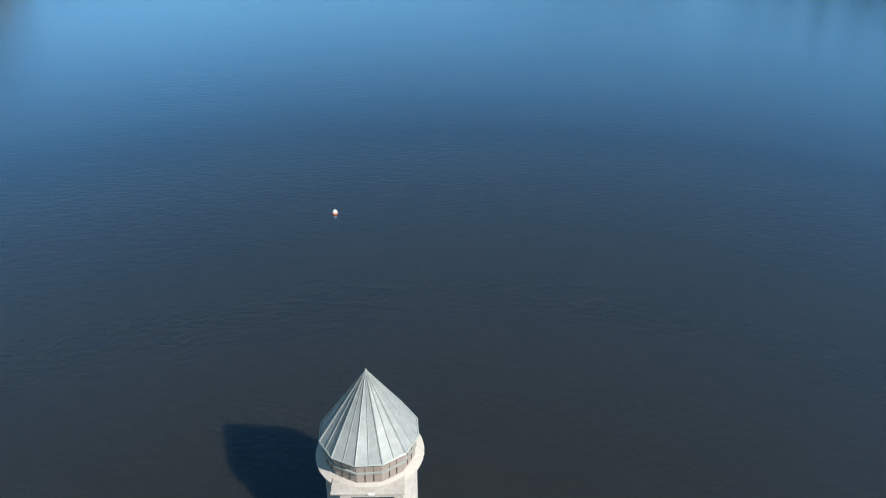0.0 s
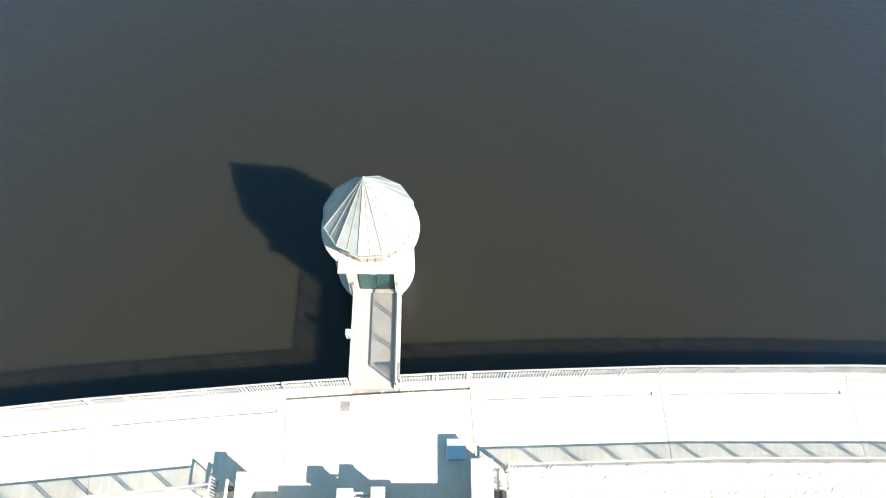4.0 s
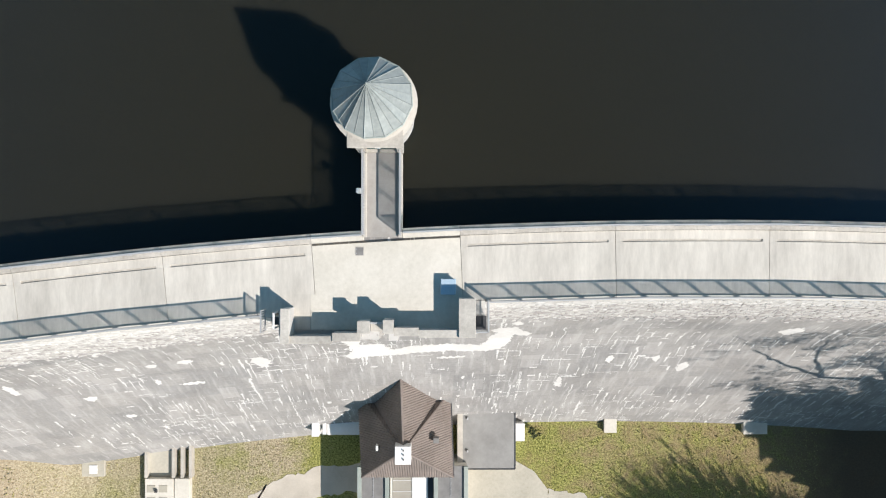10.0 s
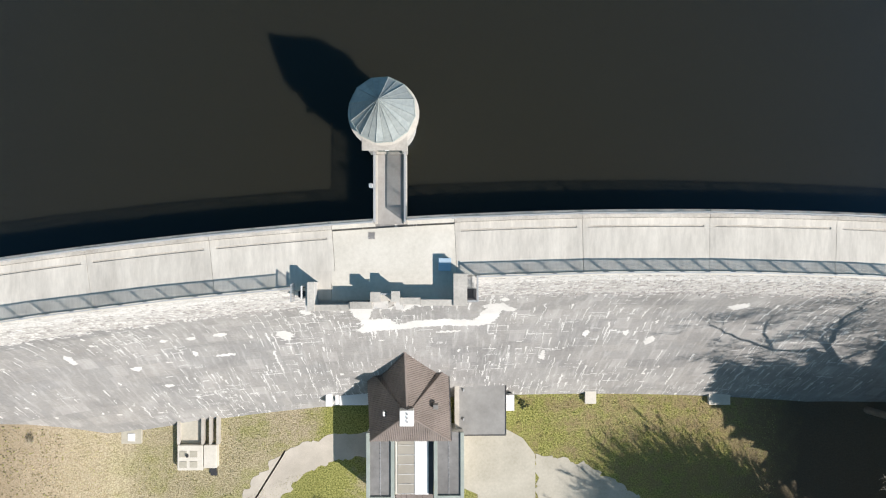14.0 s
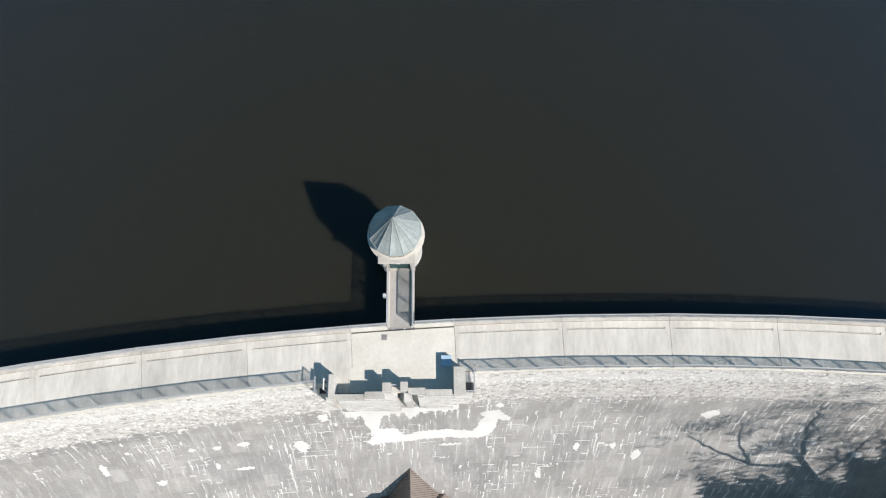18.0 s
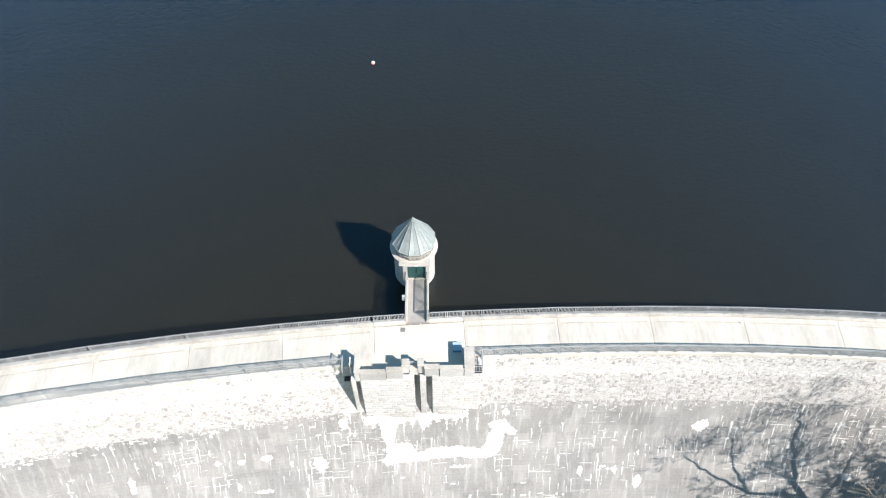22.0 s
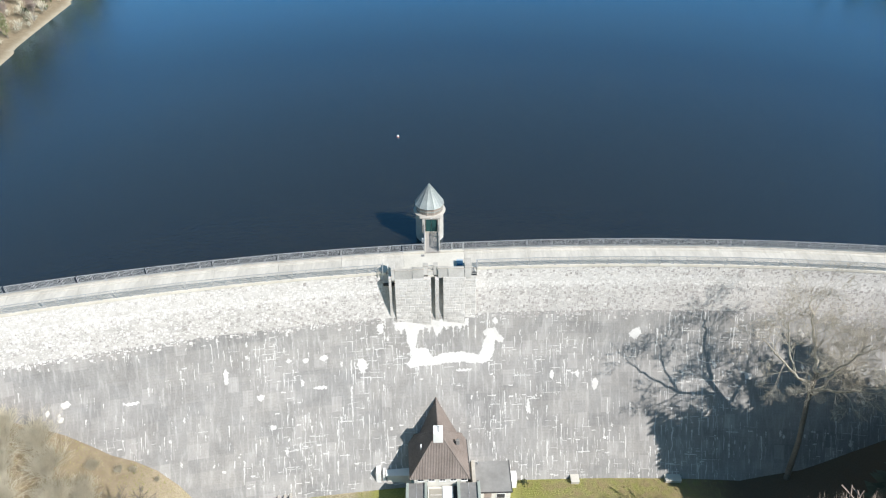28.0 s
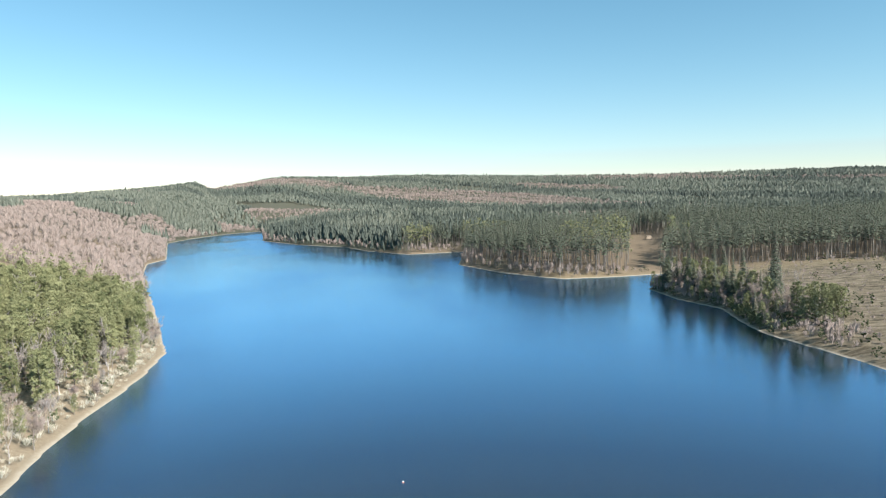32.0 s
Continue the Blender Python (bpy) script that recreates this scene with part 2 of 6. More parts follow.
def lime_lines(nodes, links, along, across, pitch, length, seed, wobble, lot, share, width, taper):
    """Broken lines of lime: they run along one axis in lanes of the pitch given, in dashes of the length given."""
    lane = math_node(nodes, links, "ADD", math_node(nodes, links, "DIVIDE", across, pitch), math_node(nodes, links, "MULTIPLY", wobble, 0.30))
    i = math_node(nodes, links, "FLOOR", lane)
    zero = math_node(nodes, links, "MULTIPLY", i, 0.0)
    shift = cell_random(nodes, links, i, zero, seed)
    run = math_node(nodes, links, "ADD", math_node(nodes, links, "DIVIDE", along, length), math_node(nodes, links, "MULTIPLY", shift, 7.0))
    j = math_node(nodes, links, "FLOOR", run)
    there = math_node(nodes, links, "GREATER_THAN", math_node(nodes, links, "ADD", cell_random(nodes, links, i, j, seed + 1.5), math_node(nodes, links, "MULTIPLY", lot, 2.4)), share)
    side = math_node(nodes, links, "ADD", 0.3, math_node(nodes, links, "MULTIPLY", cell_random(nodes, links, i, j, seed + 3.5), 0.4))
    off = math_node(nodes, links, "ABSOLUTE", math_node(nodes, links, "SUBTRACT", fraction(nodes, links, lane), side))
    far = math_node(nodes, links, "MULTIPLY", off, pitch)
    f = fraction(nodes, links, run)
    full = math_node(nodes, links, "ADD", 1.0 - taper, math_node(nodes, links, "MULTIPLY", f, taper))
    big = math_node(nodes, links, "POWER", cell_random(nodes, links, i, j, seed + 5.5), 3.0)
    wide = math_node(nodes, links, "MULTIPLY", math_node(nodes, links, "ADD", 0.45, math_node(nodes, links, "MULTIPLY", big, 1.9)), width)
    wide = math_node(nodes, links, "MULTIPLY", wide, full)
    rough = noise_tex(nodes, links, texcoord(nodes, links, 1.0), 7.0, 3, 0.7)
    wide = math_node(nodes, links, "MULTIPLY", wide, math_node(nodes, links, "MULTIPLY", math_node(nodes, links, "SUBTRACT", rough, 0.34), 5.6))
    hit = math_node(nodes, links, "LESS_THAN", far, wide)
    return math_node(nodes, links, "MULTIPLY", hit, there)


def make_face_material():
    """Grey cement coating in repaired panels over coursed stone, with runs and seams of white lime along the joints."""
    m, nodes, links, bsdf = node_mat("coated_dam_face")
    base = noise_tex(nodes, links, texcoord(nodes, links, (1, 1, 0.5)), 0.28, 5, 0.6)
    fine = noise_tex(nodes, links, texcoord(nodes, links, 1.0), 5.0, 5, 0.7)
    both = math_node(nodes, links, "ADD", math_node(nodes, links, "MULTIPLY", base, 0.6), math_node(nodes, links, "MULTIPLY", fine, 0.4))
    grey = mix(nodes, links, ramp(nodes, links, both, [(0.34, 0.0), (0.68, 1.0)]), (0.226, 0.219, 0.210), (0.352, 0.344, 0.332))
    pos = nodes.new("ShaderNodeNewGeometry").outputs["Position"]
    sep = nodes.new("ShaderNodeSeparateXYZ")
    links.new(pos, sep.inputs[0])
    comb = nodes.new("ShaderNodeCombineXYZ")
    links.new(sep.outputs[0], comb.inputs[0])
    links.new(sep.outputs[2], comb.inputs[1])
    # repaired panels of several sizes, a little lighter, darker or warmer
    for scale, bw, rh, shift, c1, c2, amount in ((0.42, 0.9, 0.62, 0.5, (0.84, 0.85, 0.86), (1.12, 1.11, 1.09), 0.5), (0.5, 2.6, 1.9, 0.31, (0.88, 0.885, 0.89), (1.14, 1.12, 1.10), 0.6)):
        brick = nodes.new("ShaderNodeTexBrick")
        brick.offset = shift
        for key, value in (("Scale", scale), ("Brick Width", bw), ("Row Height", rh), ("Mortar Size", 0.0)):
            brick.inputs[key].default_value = value
        brick.inputs["Color1"].default_value = (*c1, 1)
        brick.inputs["Color2"].default_value = (*c2, 1)
        links.new(comb.outputs[0], brick.inputs["Vector"])
        grey = mix(nodes, links, amount, grey, brick.outputs["Color"], "MULTIPLY")
    patch = nodes.new("ShaderNodeTexBrick")
    patch.offset = 0.37
    for key, value in (("Scale", 0.5), ("Brick Width", 0.62), ("Row Height", 0.8), ("Mortar Size", 0.0)):
        patch.inputs[key].default_value = value
    patch.inputs["Color1"].default_value = (0, 0, 0, 1)
    patch.inputs["Color2"].default_value = (1, 1, 1, 1)
    links.new(comb.outputs[0], patch.inputs["Vector"])
    grey = mix(nodes, links, ramp(nodes, links, patch.outputs["Color"], [(0.91, 0.0), (0.93, 0.32)]), grey, (0.47, 0.45, 0.43))
    # the courses of the stone show through the coating
    course = nodes.new("ShaderNodeTexBrick")
    for key, value in (("Scale", 1.0), ("Brick Width", 0.62), ("Row Height", 0.31), ("Mortar Size", 0.02), ("Mortar Smooth", 0.6)):
        course.inputs[key].default_value = value
    course.inputs["Color1"].default_value = (0.97, 0.97, 0.97, 1)
    course.inputs["Color2"].default_value = (1.04, 1.04, 1.03, 1)
    course.inputs["Mortar"].default_value = (0.78, 0.77, 0.76, 1)
    links.new(comb.outputs[0], course.inputs["Vector"])
    shown = ramp(nodes, links, noise_tex(nodes, links, texcoord(nodes, links, (1, 0, 1)), 0.9, 4, 0.7), [(0.45, 0.1), (0.60, 0.8)])
    grey = mix(nodes, links, shown, grey, course.outputs["Color"], "MULTIPLY")
    # dark seepage holes in short rows
    hole = noise_tex(nodes, links, texcoord(nodes, links, (2.4, 0.0, 7.0)), 1.0, 4, 0.75)
    grey = mix(nodes, links, ramp(nodes, links, hole, [(0.285, 0.6), (0.315, 0.0)]), grey, (0.10, 0.095, 0.09))
    wobble = noise_tex(nodes, links, texcoord(nodes, links, (0.5, 0.0, 1.1)), 1.0, 3, 0.6)
    lot = noise_tex(nodes, links, texcoord(nodes, links, (0.10, 0.0, 0.16)), 1.0, 3, 0.6)
    lot = math_node(nodes, links, "SUBTRACT", lot, ramp(nodes, links, math_node(nodes, links, "MULTIPLY", sep.outputs[0], -0.01), [(0.08, 0.0), (0.30, 0.085)]))
    run_a = lime_lines(nodes, links, sep.outputs[2], sep.outputs[0], 0.66, 1.25, 1.0, wobble, lot, 1.90, 0.046, 0.85)
    run_b = lime_lines(nodes, links, sep.outputs[2], sep.outputs[0], 1.04, 0.72, 11.0, wobble, lot, 1.89, 0.050, 0.8)
    run_c = lime_lines(nodes, links, sep.outputs[2], sep.outputs[0], 1.9, 2.6, 21.0, wobble, lot, 1.84, 0.048, 0.6)
    seam_a = lime_lines(nodes, links, sep.outputs[0], sep.outputs[2], 0.62, 1.5, 31.0, wobble, lot, 2.10, 0.022, 0.0)
    seam_b = lime_lines(nodes, links, sep.outputs[0], sep.outputs[2], 1.24, 0.55, 41.0, wobble, lot, 2.06, 0.040, 0.0)
    white = run_a
    for more in (run_b, run_c, seam_a, seam_b):
        white = math_node(nodes, links, "MAXIMUM", white, more)
    # a thin milky veil round the runs
    veil = ramp(nodes, links, noise_tex(nodes, links, texcoord(nodes, links, (2.4, 0.0, 0.45)), 1.0, 4, 0.6), [(0.50, 0.0), (0.70, 0.42)])
    grey = mix(nodes, links, veil, grey, (0.52, 0.505, 0.485))
    links.new(mix(nodes, links, math_node(nodes, links, "MULTIPLY", white, 0.84), grey, (0.66, 0.65, 0.625)), bsdf.inputs["Base Color"])
    bsdf.inputs["Roughness"].default_value = 0.92
    bsdf.inputs["Specular IOR Level"].default_value = 0.25
    bump(nodes, links, bsdf, fine, 0.5, 0.02)
    return m


DAM_FACE = make_face_material()


def make_water(name, deep, scale, strength):
    m, nodes, links, bsdf = node_mat(name)
    patch = noise_tex(nodes, links, texcoord(nodes, links, 1.0), 0.012, 3, 0.5)
    links.new(mix(nodes, links, patch, deep, tuple(c * 1.12 for c in deep)), bsdf.inputs["Base Color"])
    bsdf.inputs["IOR"].default_value = 1.40
    bsdf.inputs["Specular Tint"].default_value = (0.46, 0.71, 0.98, 1)
    slant = nodes.new("ShaderNodeLayerWeight")
    slant.inputs["Blend"].default_value = 0.5
    gloss = ramp(nodes, links, slant.outputs["Facing"], [(0.05, 0.018), (0.22, 0.063), (0.42, 0.132), (0.57, 0.155), (0.69, 0.42), (0.83, 1.0)], "B_SPLINE")
    links.new(math_node(nodes, links, "MULTIPLY", gloss, 17.0), bsdf.inputs["Specular IOR Level"])
    ruffle = ramp(nodes, links, noise_tex(nodes, links, texcoord(nodes, links, (1.0, 0.45, 1.0)), 0.006, 3, 0.6), [(0.40, 0.05), (0.60, 0.24)])
    links.new(ruffle, bsdf.inputs["Roughness"])
    w = noise_tex(nodes, links, texcoord(nodes, links, (1, 1.6, 1)), scale, 4, 0.55)
    bump(nodes, links, bsdf, w, strength, 0.1)
    # murky water: light spreads sideways below the surface and softens shadows
    bsdf.subsurface_method = "BURLEY"
    bsdf.inputs["Subsurface Weight"].default_value = 1.0
    bsdf.inputs["Subsurface Radius"].default_value = (1.0, 0.9, 0.7)
    bsdf.inputs["Subsurface Scale"].default_value = 0.8
    return m


LAKE_WATER = make_water("dark_lake_water", (0.0185, 0.0180, 0.0125), 1.5, 0.38)
POND_WATER = make_water("brown_pond_water", (0.16, 0.115, 0.03), 1.2, 0.03)


def make_ground():
    """Meadow, leaf litter and pale shore, told apart by height over the water and by patches."""
    m, nodes, links, bsdf = node_mat("meadow_and_forest_floor")
    big = noise_tex(nodes, links, texcoord(nodes, links, 1.0), 0.09, 5, 0.6)
    mid = noise_tex(nodes, links, texcoord(nodes, links, 1.0), 0.9, 5, 0.7)
    fine = noise_tex(nodes, links, texcoord(nodes, links, 1.0), 7.0, 4, 0.7)
    grass = mix(nodes, links, ramp(nodes, links, fine, [(0.38, 0.0), (0.62, 1.0)]), (0.11, 0.125, 0.03), (0.42, 0.41, 0.14))
    straw = mix(nodes, links, ramp(nodes, links, fine, [(0.38, 0.0), (0.62, 1.0)]), (0.24, 0.195, 0.12), (0.55, 0.475, 0.335))
    colour = mix(nodes, links, ramp(nodes, links, math_node(nodes, links, "ADD", math_node(nodes, links, "MULTIPLY", big, 0.7), math_node(nodes, links, "MULTIPLY", mid, 0.3)), [(0.45, 0.0), (0.56, 1.0)]), grass, straw)
    dry = nodes.new("ShaderNodeSeparateXYZ")
    links.new(nodes.new("ShaderNodeNewGeometry").outputs["Position"], dry.inputs[0])
    west = ramp(nodes, links, math_node(nodes, links, "ADD", math_node(nodes, links, "MULTIPLY", dry.outputs[0], -0.01), math_node(nodes, links, "MULTIPLY", mid, 0.16)), [(0.26, 0.0), (0.36, 0.85)])
    colour = mix(nodes, links, west, colour, mix(nodes, links, ramp(nodes, links, fine, [(0.38, 0.0), (0.62, 1.0)]), (0.33, 0.27, 0.185), (0.56, 0.485, 0.365)))
    pos = nodes.new("ShaderNodeNewGeometry").outputs["Position"]
    sep = nodes.new("ShaderNodeSeparateXYZ")
    links.new(pos, sep.inputs[0])
    belt = math_node(nodes, links, "ADD", sep.outputs[0], math_node(nodes, links, "MULTIPLY", mid, 9.0))
    belt = math_node(nodes, links, "MULTIPLY", ramp(nodes, links, math_node(nodes, links, "MULTIPLY", belt, -0.01), [(0.04, 0.0), (0.10, 0.75), (0.20, 0.75), (0.27, 0.0)]), ramp(nodes, links, big, [(0.40, 1.0), (0.62, 0.25)]))
    colour = mix(nodes, links, belt, colour, mix(nodes, links, ramp(nodes, links, fine, [(0.38, 0.0), (0.62, 1.0)]), (0.15, 0.16, 0.05), (0.44, 0.43, 0.20)))
    lawn = ramp(nodes, links, math_node(nodes, links, "ADD", math_node(nodes, links, "MULTIPLY", sep.outputs[0], 0.01), math_node(nodes, links, "MULTIPLY", mid, 0.12)), [(0.14, 0.0), (0.20, 0.85)])
    colour = mix(nodes, links, lawn, colour, mix(nodes, links, ramp(nodes, links, math_node(nodes, links, "ADD", mid, math_node(nodes, links, "MULTIPLY", sep.outputs[0], 0.008)), [(0.55, 0.0), (0.80, 0.9)]), grass, mix(nodes, links, fine, (0.17, 0.12, 0.065), (0.36, 0.28, 0.15))))
    wild = math_node(nodes, links, "MAXIMUM", ramp(nodes, links, math_node(nodes, links, "MULTIPLY", sep.outputs[1], 0.001), [(0.36, 0.0), (0.43, 1.0)]), ramp(nodes, links, math_node(nodes, links, "MULTIPLY", sep.outputs[0], -0.01), [(0.27, 0.0), (0.36, 1.0)]))
    litter = mix(nodes, links, ramp(nodes, links, math_node(nodes, links, "MULTIPLY", sep.outputs[1], 0.001), [(0.30, 0.0), (0.40, 1.0)]), mix(nodes, links, mid, (0.17, 0.13, 0.085), (0.38, 0.315, 0.215)), mix(nodes, links, ramp(nodes, links, math_node(nodes, links, "MULTIPLY", sep.outputs[1], 0.001), [(0.68, 0.0), (0.78, 1.0)]), mix(nodes, links, mid, (0.12, 0.09, 0.06), (0.29, 0.23, 0.155)), mix(nodes, links, mid, (0.07, 0.072, 0.05), (0.15, 0.145, 0.10))))
    colour = mix(nodes, links, wild, colour, litter)
    heath_x = ramp(nodes, links, math_node(nodes, links, "MULTIPLY", sep.outputs[0], 0.002), [(0.24, 0.0), (0.27, 1.0)])
    heath_y = ramp(nodes, links, math_node(nodes, links, "MULTIPLY", sep.outputs[1], 0.002), [(0.10, 0.0), (0.16, 1.0)])
    heath = mix(nodes, links, ramp(nodes, links, noise_tex(nodes, links, texcoord(nodes, links, (1, 2.2, 1)), 0.11, 5, 0.7), [(0.35, 0.0), (0.65, 1.0)]), (0.075, 0.062, 0.04), (0.27, 0.225, 0.155))
    colour = mix(nodes, links, math_node(nodes, links, "MULTIPLY", math_node(nodes, links, "MULTIPLY", heath_x, heath_y), math_node(nodes, links, "SUBTRACT", 1.0, wild)), colour, heath)
    # dark leaf litter east along the toe, its colour deepened for the tree shade
    toe_shade_x = math_node(nodes, links, "ADD", math_node(nodes, links, "MULTIPLY", sep.outputs[0], 0.01), math_node(nodes, links, "MULTIPLY", mid, 0.05))
    toe = math_node(nodes, links, "MULTIPLY", ramp(nodes, links, toe_shade_x, [(0.35, 0.0), (0.42, 1.0)]), math_node(nodes, links, "LESS_THAN", sep.outputs[1], 0.0))
    colour = mix(nodes, links, toe, colour, mix(nodes, links, fine, (0.075, 0.062, 0.045), (0.16, 0.13, 0.095)))
    shore_h = math_node(nodes, links, "ADD", sep.outputs[2], math_node(nodes, links, "MULTIPLY", mid, 0.8))
    up = math_node(nodes, links, "GREATER_THAN", sep.outputs[2], -2.7)
    sand = math_node(nodes, links, "MULTIPLY", ramp(nodes, links, math_node(nodes, links, "MULTIPLY", math_node(nodes, links, "ADD", shore_h, 2.4), 0.25), [(0.28, 1.0), (0.37, 0.0)]), up)
    colour = mix(nodes, links, sand, colour, (0.42, 0.365, 0.275))
    links.new(colour, bsdf.inputs["Base Color"])
    bsdf.inputs["Roughness"].default_value = 1.0
    bsdf.inputs["Specular IOR Level"].default_value = 0.1
    bump(nodes, links, bsdf, fine, 1.0, 0.12)
    return m


GROUND = make_ground()


def foliage(name, dark, light, soft=0.0):
    """Needles or twigs that vary from blade to blade; soft evens out the light over a crown of many fine blades."""
    m, nodes, links, bsdf = node_mat(name)
    rnd = nodes.new("ShaderNodeNewGeometry").outputs["Random Per Island"]
    n = ramp(nodes, links, noise_tex(nodes, links, texcoord(nodes, links, (1, 1, 0.3)), 0.10, 4, 0.65), [(0.36, 0.0), (0.64, 1.0)])
    f = math_node(nodes, links, "ADD", math_node(nodes, links, "MULTIPLY", rnd, 0.45), math_node(nodes, links, "MULTIPLY", n, 0.55))
    links.new(mix(nodes, links, ramp(nodes, links, f, [(0.1, 0.0), (0.9, 1.0)]), dark, light), bsdf.inputs["Base Color"])
    bsdf.inputs["Roughness"].default_value = 0.8
    bsdf.inputs["Specular IOR Level"].default_value = 0.2
    if soft:
        blade = nodes.new("ShaderNodeVectorMath")
        blade.operation = "SCALE"
        blade.inputs["Scale"].default_value = 1.0 - soft
        links.new(nodes.new("ShaderNodeNewGeometry").outputs["Normal"], blade.inputs[0])
        crown = nodes.new("ShaderNodeVectorMath")
        links.new(blade.outputs[0], crown.inputs[0])
        crown.inputs[1].default_value = (0.1 * soft, -0.35 * soft, 0.95 * soft)
        even = nodes.new("ShaderNodeVectorMath")
        even.operation = "NORMALIZE"
        links.new(crown.outputs[0], even.inputs[0])
        links.new(even.outputs[0], bsdf.inputs["Normal"])
    return m


PINE = foliage("pine_needles", (0.115, 0.13, 0.055), (0.31, 0.31, 0.155), 0.45)
SPRUCE = foliage("spruce_needles", (0.042, 0.056, 0.040), (0.155, 0.17, 0.115), 0.4)
# distance haze is put into these two colours: paler, with less contrast
HAZED_WOOD = foliage("hazed_conifers", (0.105, 0.122, 0.095), (0.20, 0.215, 0.165), 0.6)
HAZED_DARK = foliage("hazed_spruces", (0.062, 0.08, 0.066), (0.125, 0.142, 0.112), 0.6)
BARE_CROWN = foliage("bare_beech_crowns", (0.26, 0.205, 0.17), (0.38, 0.31, 0.265), 0.55)
BRUSH = foliage("bare_brush", (0.42, 0.38, 0.285), (0.66, 0.61, 0.48))
SHRUB = foliage("evergreen_shrub", (0.06, 0.075, 0.036), (0.155, 0.17, 0.085))


# ---- mesh helpers ----
def part(name, bm, material, parent=None, label="", smooth=False):
    me = bpy.data.meshes.new(name)
    bm.to_mesh(me)
    bm.free()
    me.materials.append(material)
    if smooth:
        me.polygons.foreach_set("use_smooth", [True] * len(me.polygons))
    ob = new(name, me)
    ob.parent = parent
    if label:
        tagged(ob, label)
    return ob


def raw(name, verts, faces, material, parent=None, label="", smooth=False):
    me = bpy.data.meshes.new(name)
    me.from_pydata(verts, [], faces)
    me.update()
    me.materials.append(material)
    if smooth:
        me.polygons.foreach_set("use_smooth", [True] * len(me.polygons))
    ob = new(name, me)
    ob.parent = parent
    if label:
        tagged(ob, label)
    return ob


def thing(name, label, category, group="", at=(0, 0, 0)):
    ob = new(name)
    ob.empty_display_size = 0.1
    ob.location = at
    return tagged(ob, label, category, group)


def add_box(bm, x0, x1, y0, y1, z0, z1, bevel=0.0):
    m = Matrix.Translation(((x0 + x1) / 2, (y0 + y1) / 2, (z0 + z1) / 2)) @ Matrix.Diagonal((x1 - x0, y1 - y0, z1 - z0, 1))
    made = bmesh.ops.create_cube(bm, size=1.0, matrix=m)["verts"]
    if bevel:
        edges = {e for v in made for e in v.link_edges}
        bmesh.ops.bevel(bm, geom=list(edges), offset=bevel, segments=1, affect="EDGES")


def box(name, dims, material, parent=None, label="", bevel=0.0):
    bm = bmesh.new()
    add_box(bm, *dims, bevel)
    return part(name, bm, material, parent, label)


def add_tube(bm, p0, p1, r0, r1=None, n=6, caps=True):
    p0, p1 = Vector(p0), Vector(p1)
    turn = (p1 - p0).to_track_quat("Z", "Y").to_matrix()
    rings = []
    for p, r in ((p0, r0), (p1, r0 if r1 is None else r1)):
        rings.append([bm.verts.new(p + turn @ Vector((r * math.cos(2 * math.pi * k / n), r * math.sin(2 * math.pi * k / n), 0))) for k in range(n)])
    for k in range(n):
        bm.faces.new((rings[0][k], rings[0][(k + 1) % n], rings[1][(k + 1) % n], rings[1][k]))
    if caps:
        bm.faces.new(rings[1])
        bm.faces.new(rings[0][::-1])


def add_prism(bm, outline, z0, z1):
    """A solid from a plan outline, given anticlockwise."""
    lo = [bm.verts.new((x, y, z0)) for x, y in outline]
    hi = [bm.verts.new((x, y, z1)) for x, y in outline]
    n = len(outline)
    for k in range(n):
        bm.faces.new((lo[k], lo[(k + 1) % n], hi[(k + 1) % n], hi[k]))
    bm.faces.new(hi)
    bm.faces.new(lo[::-1])


# ---- the dam's arc ----
CX, CY, R_UP, R_DOWN = 18.37, -288.6, 290.23, 286.30
WATER_Z = -1.76
FACE = [(0, 0.0), (-2, 0.35), (-4, 0.9), (-6, 1.55), (-8, 2.3), (-10, 3.15), (-12, 4.25), (-14.5, 5.95), (-18, 8.2), (-22, 10.6), (-24.5, 12.1), (-30, 15.5)]


def arc(a, r, z=0.0):
    return Vector((CX + r * math.sin(a), CY + r * math.cos(a), z))


def angle_at(x, r=R_UP):
    return math.asin((x - CX) / r)


def batter(z):
    return float(np.interp(-z, [-p[0] for p in FACE], [p[1] for p in FACE]))


def face_point(x, z, proud=0.0):
    """A point of the downstream face at x and z."""
    r = R_DOWN - batter(z) - proud
    return Vector((x, CY + math.sqrt(r * r - (x - CX) ** 2), z))


def sweep(name, section, a0, a1, n, material, parent=None, label=""):
    """Carries a closed section of (r, z), given anticlockwise with r to the right, along the arc."""
    verts, faces, k = [], [], len(section)
    for i in range(n + 1):
        a = a0 + (a1 - a0) * i / n
        verts += [arc(a, r, z) for r, z in section]
    for i in range(n):
        for j in range(k):
            p, q = i * k + j, i * k + (j + 1) % k
            faces.append((p, p + k, q + k, q))
    faces += [tuple(range(k)), tuple(range(n * k, (n + 1) * k))[::-1]]
    ob = raw(name, verts, faces, material, parent, label)
    bm = bmesh.new()
    bm.from_mesh(ob.data)
    bmesh.ops.recalc_face_normals(bm, faces=bm.faces)
    bm.to_mesh(ob.data)
    bm.free()
    return ob

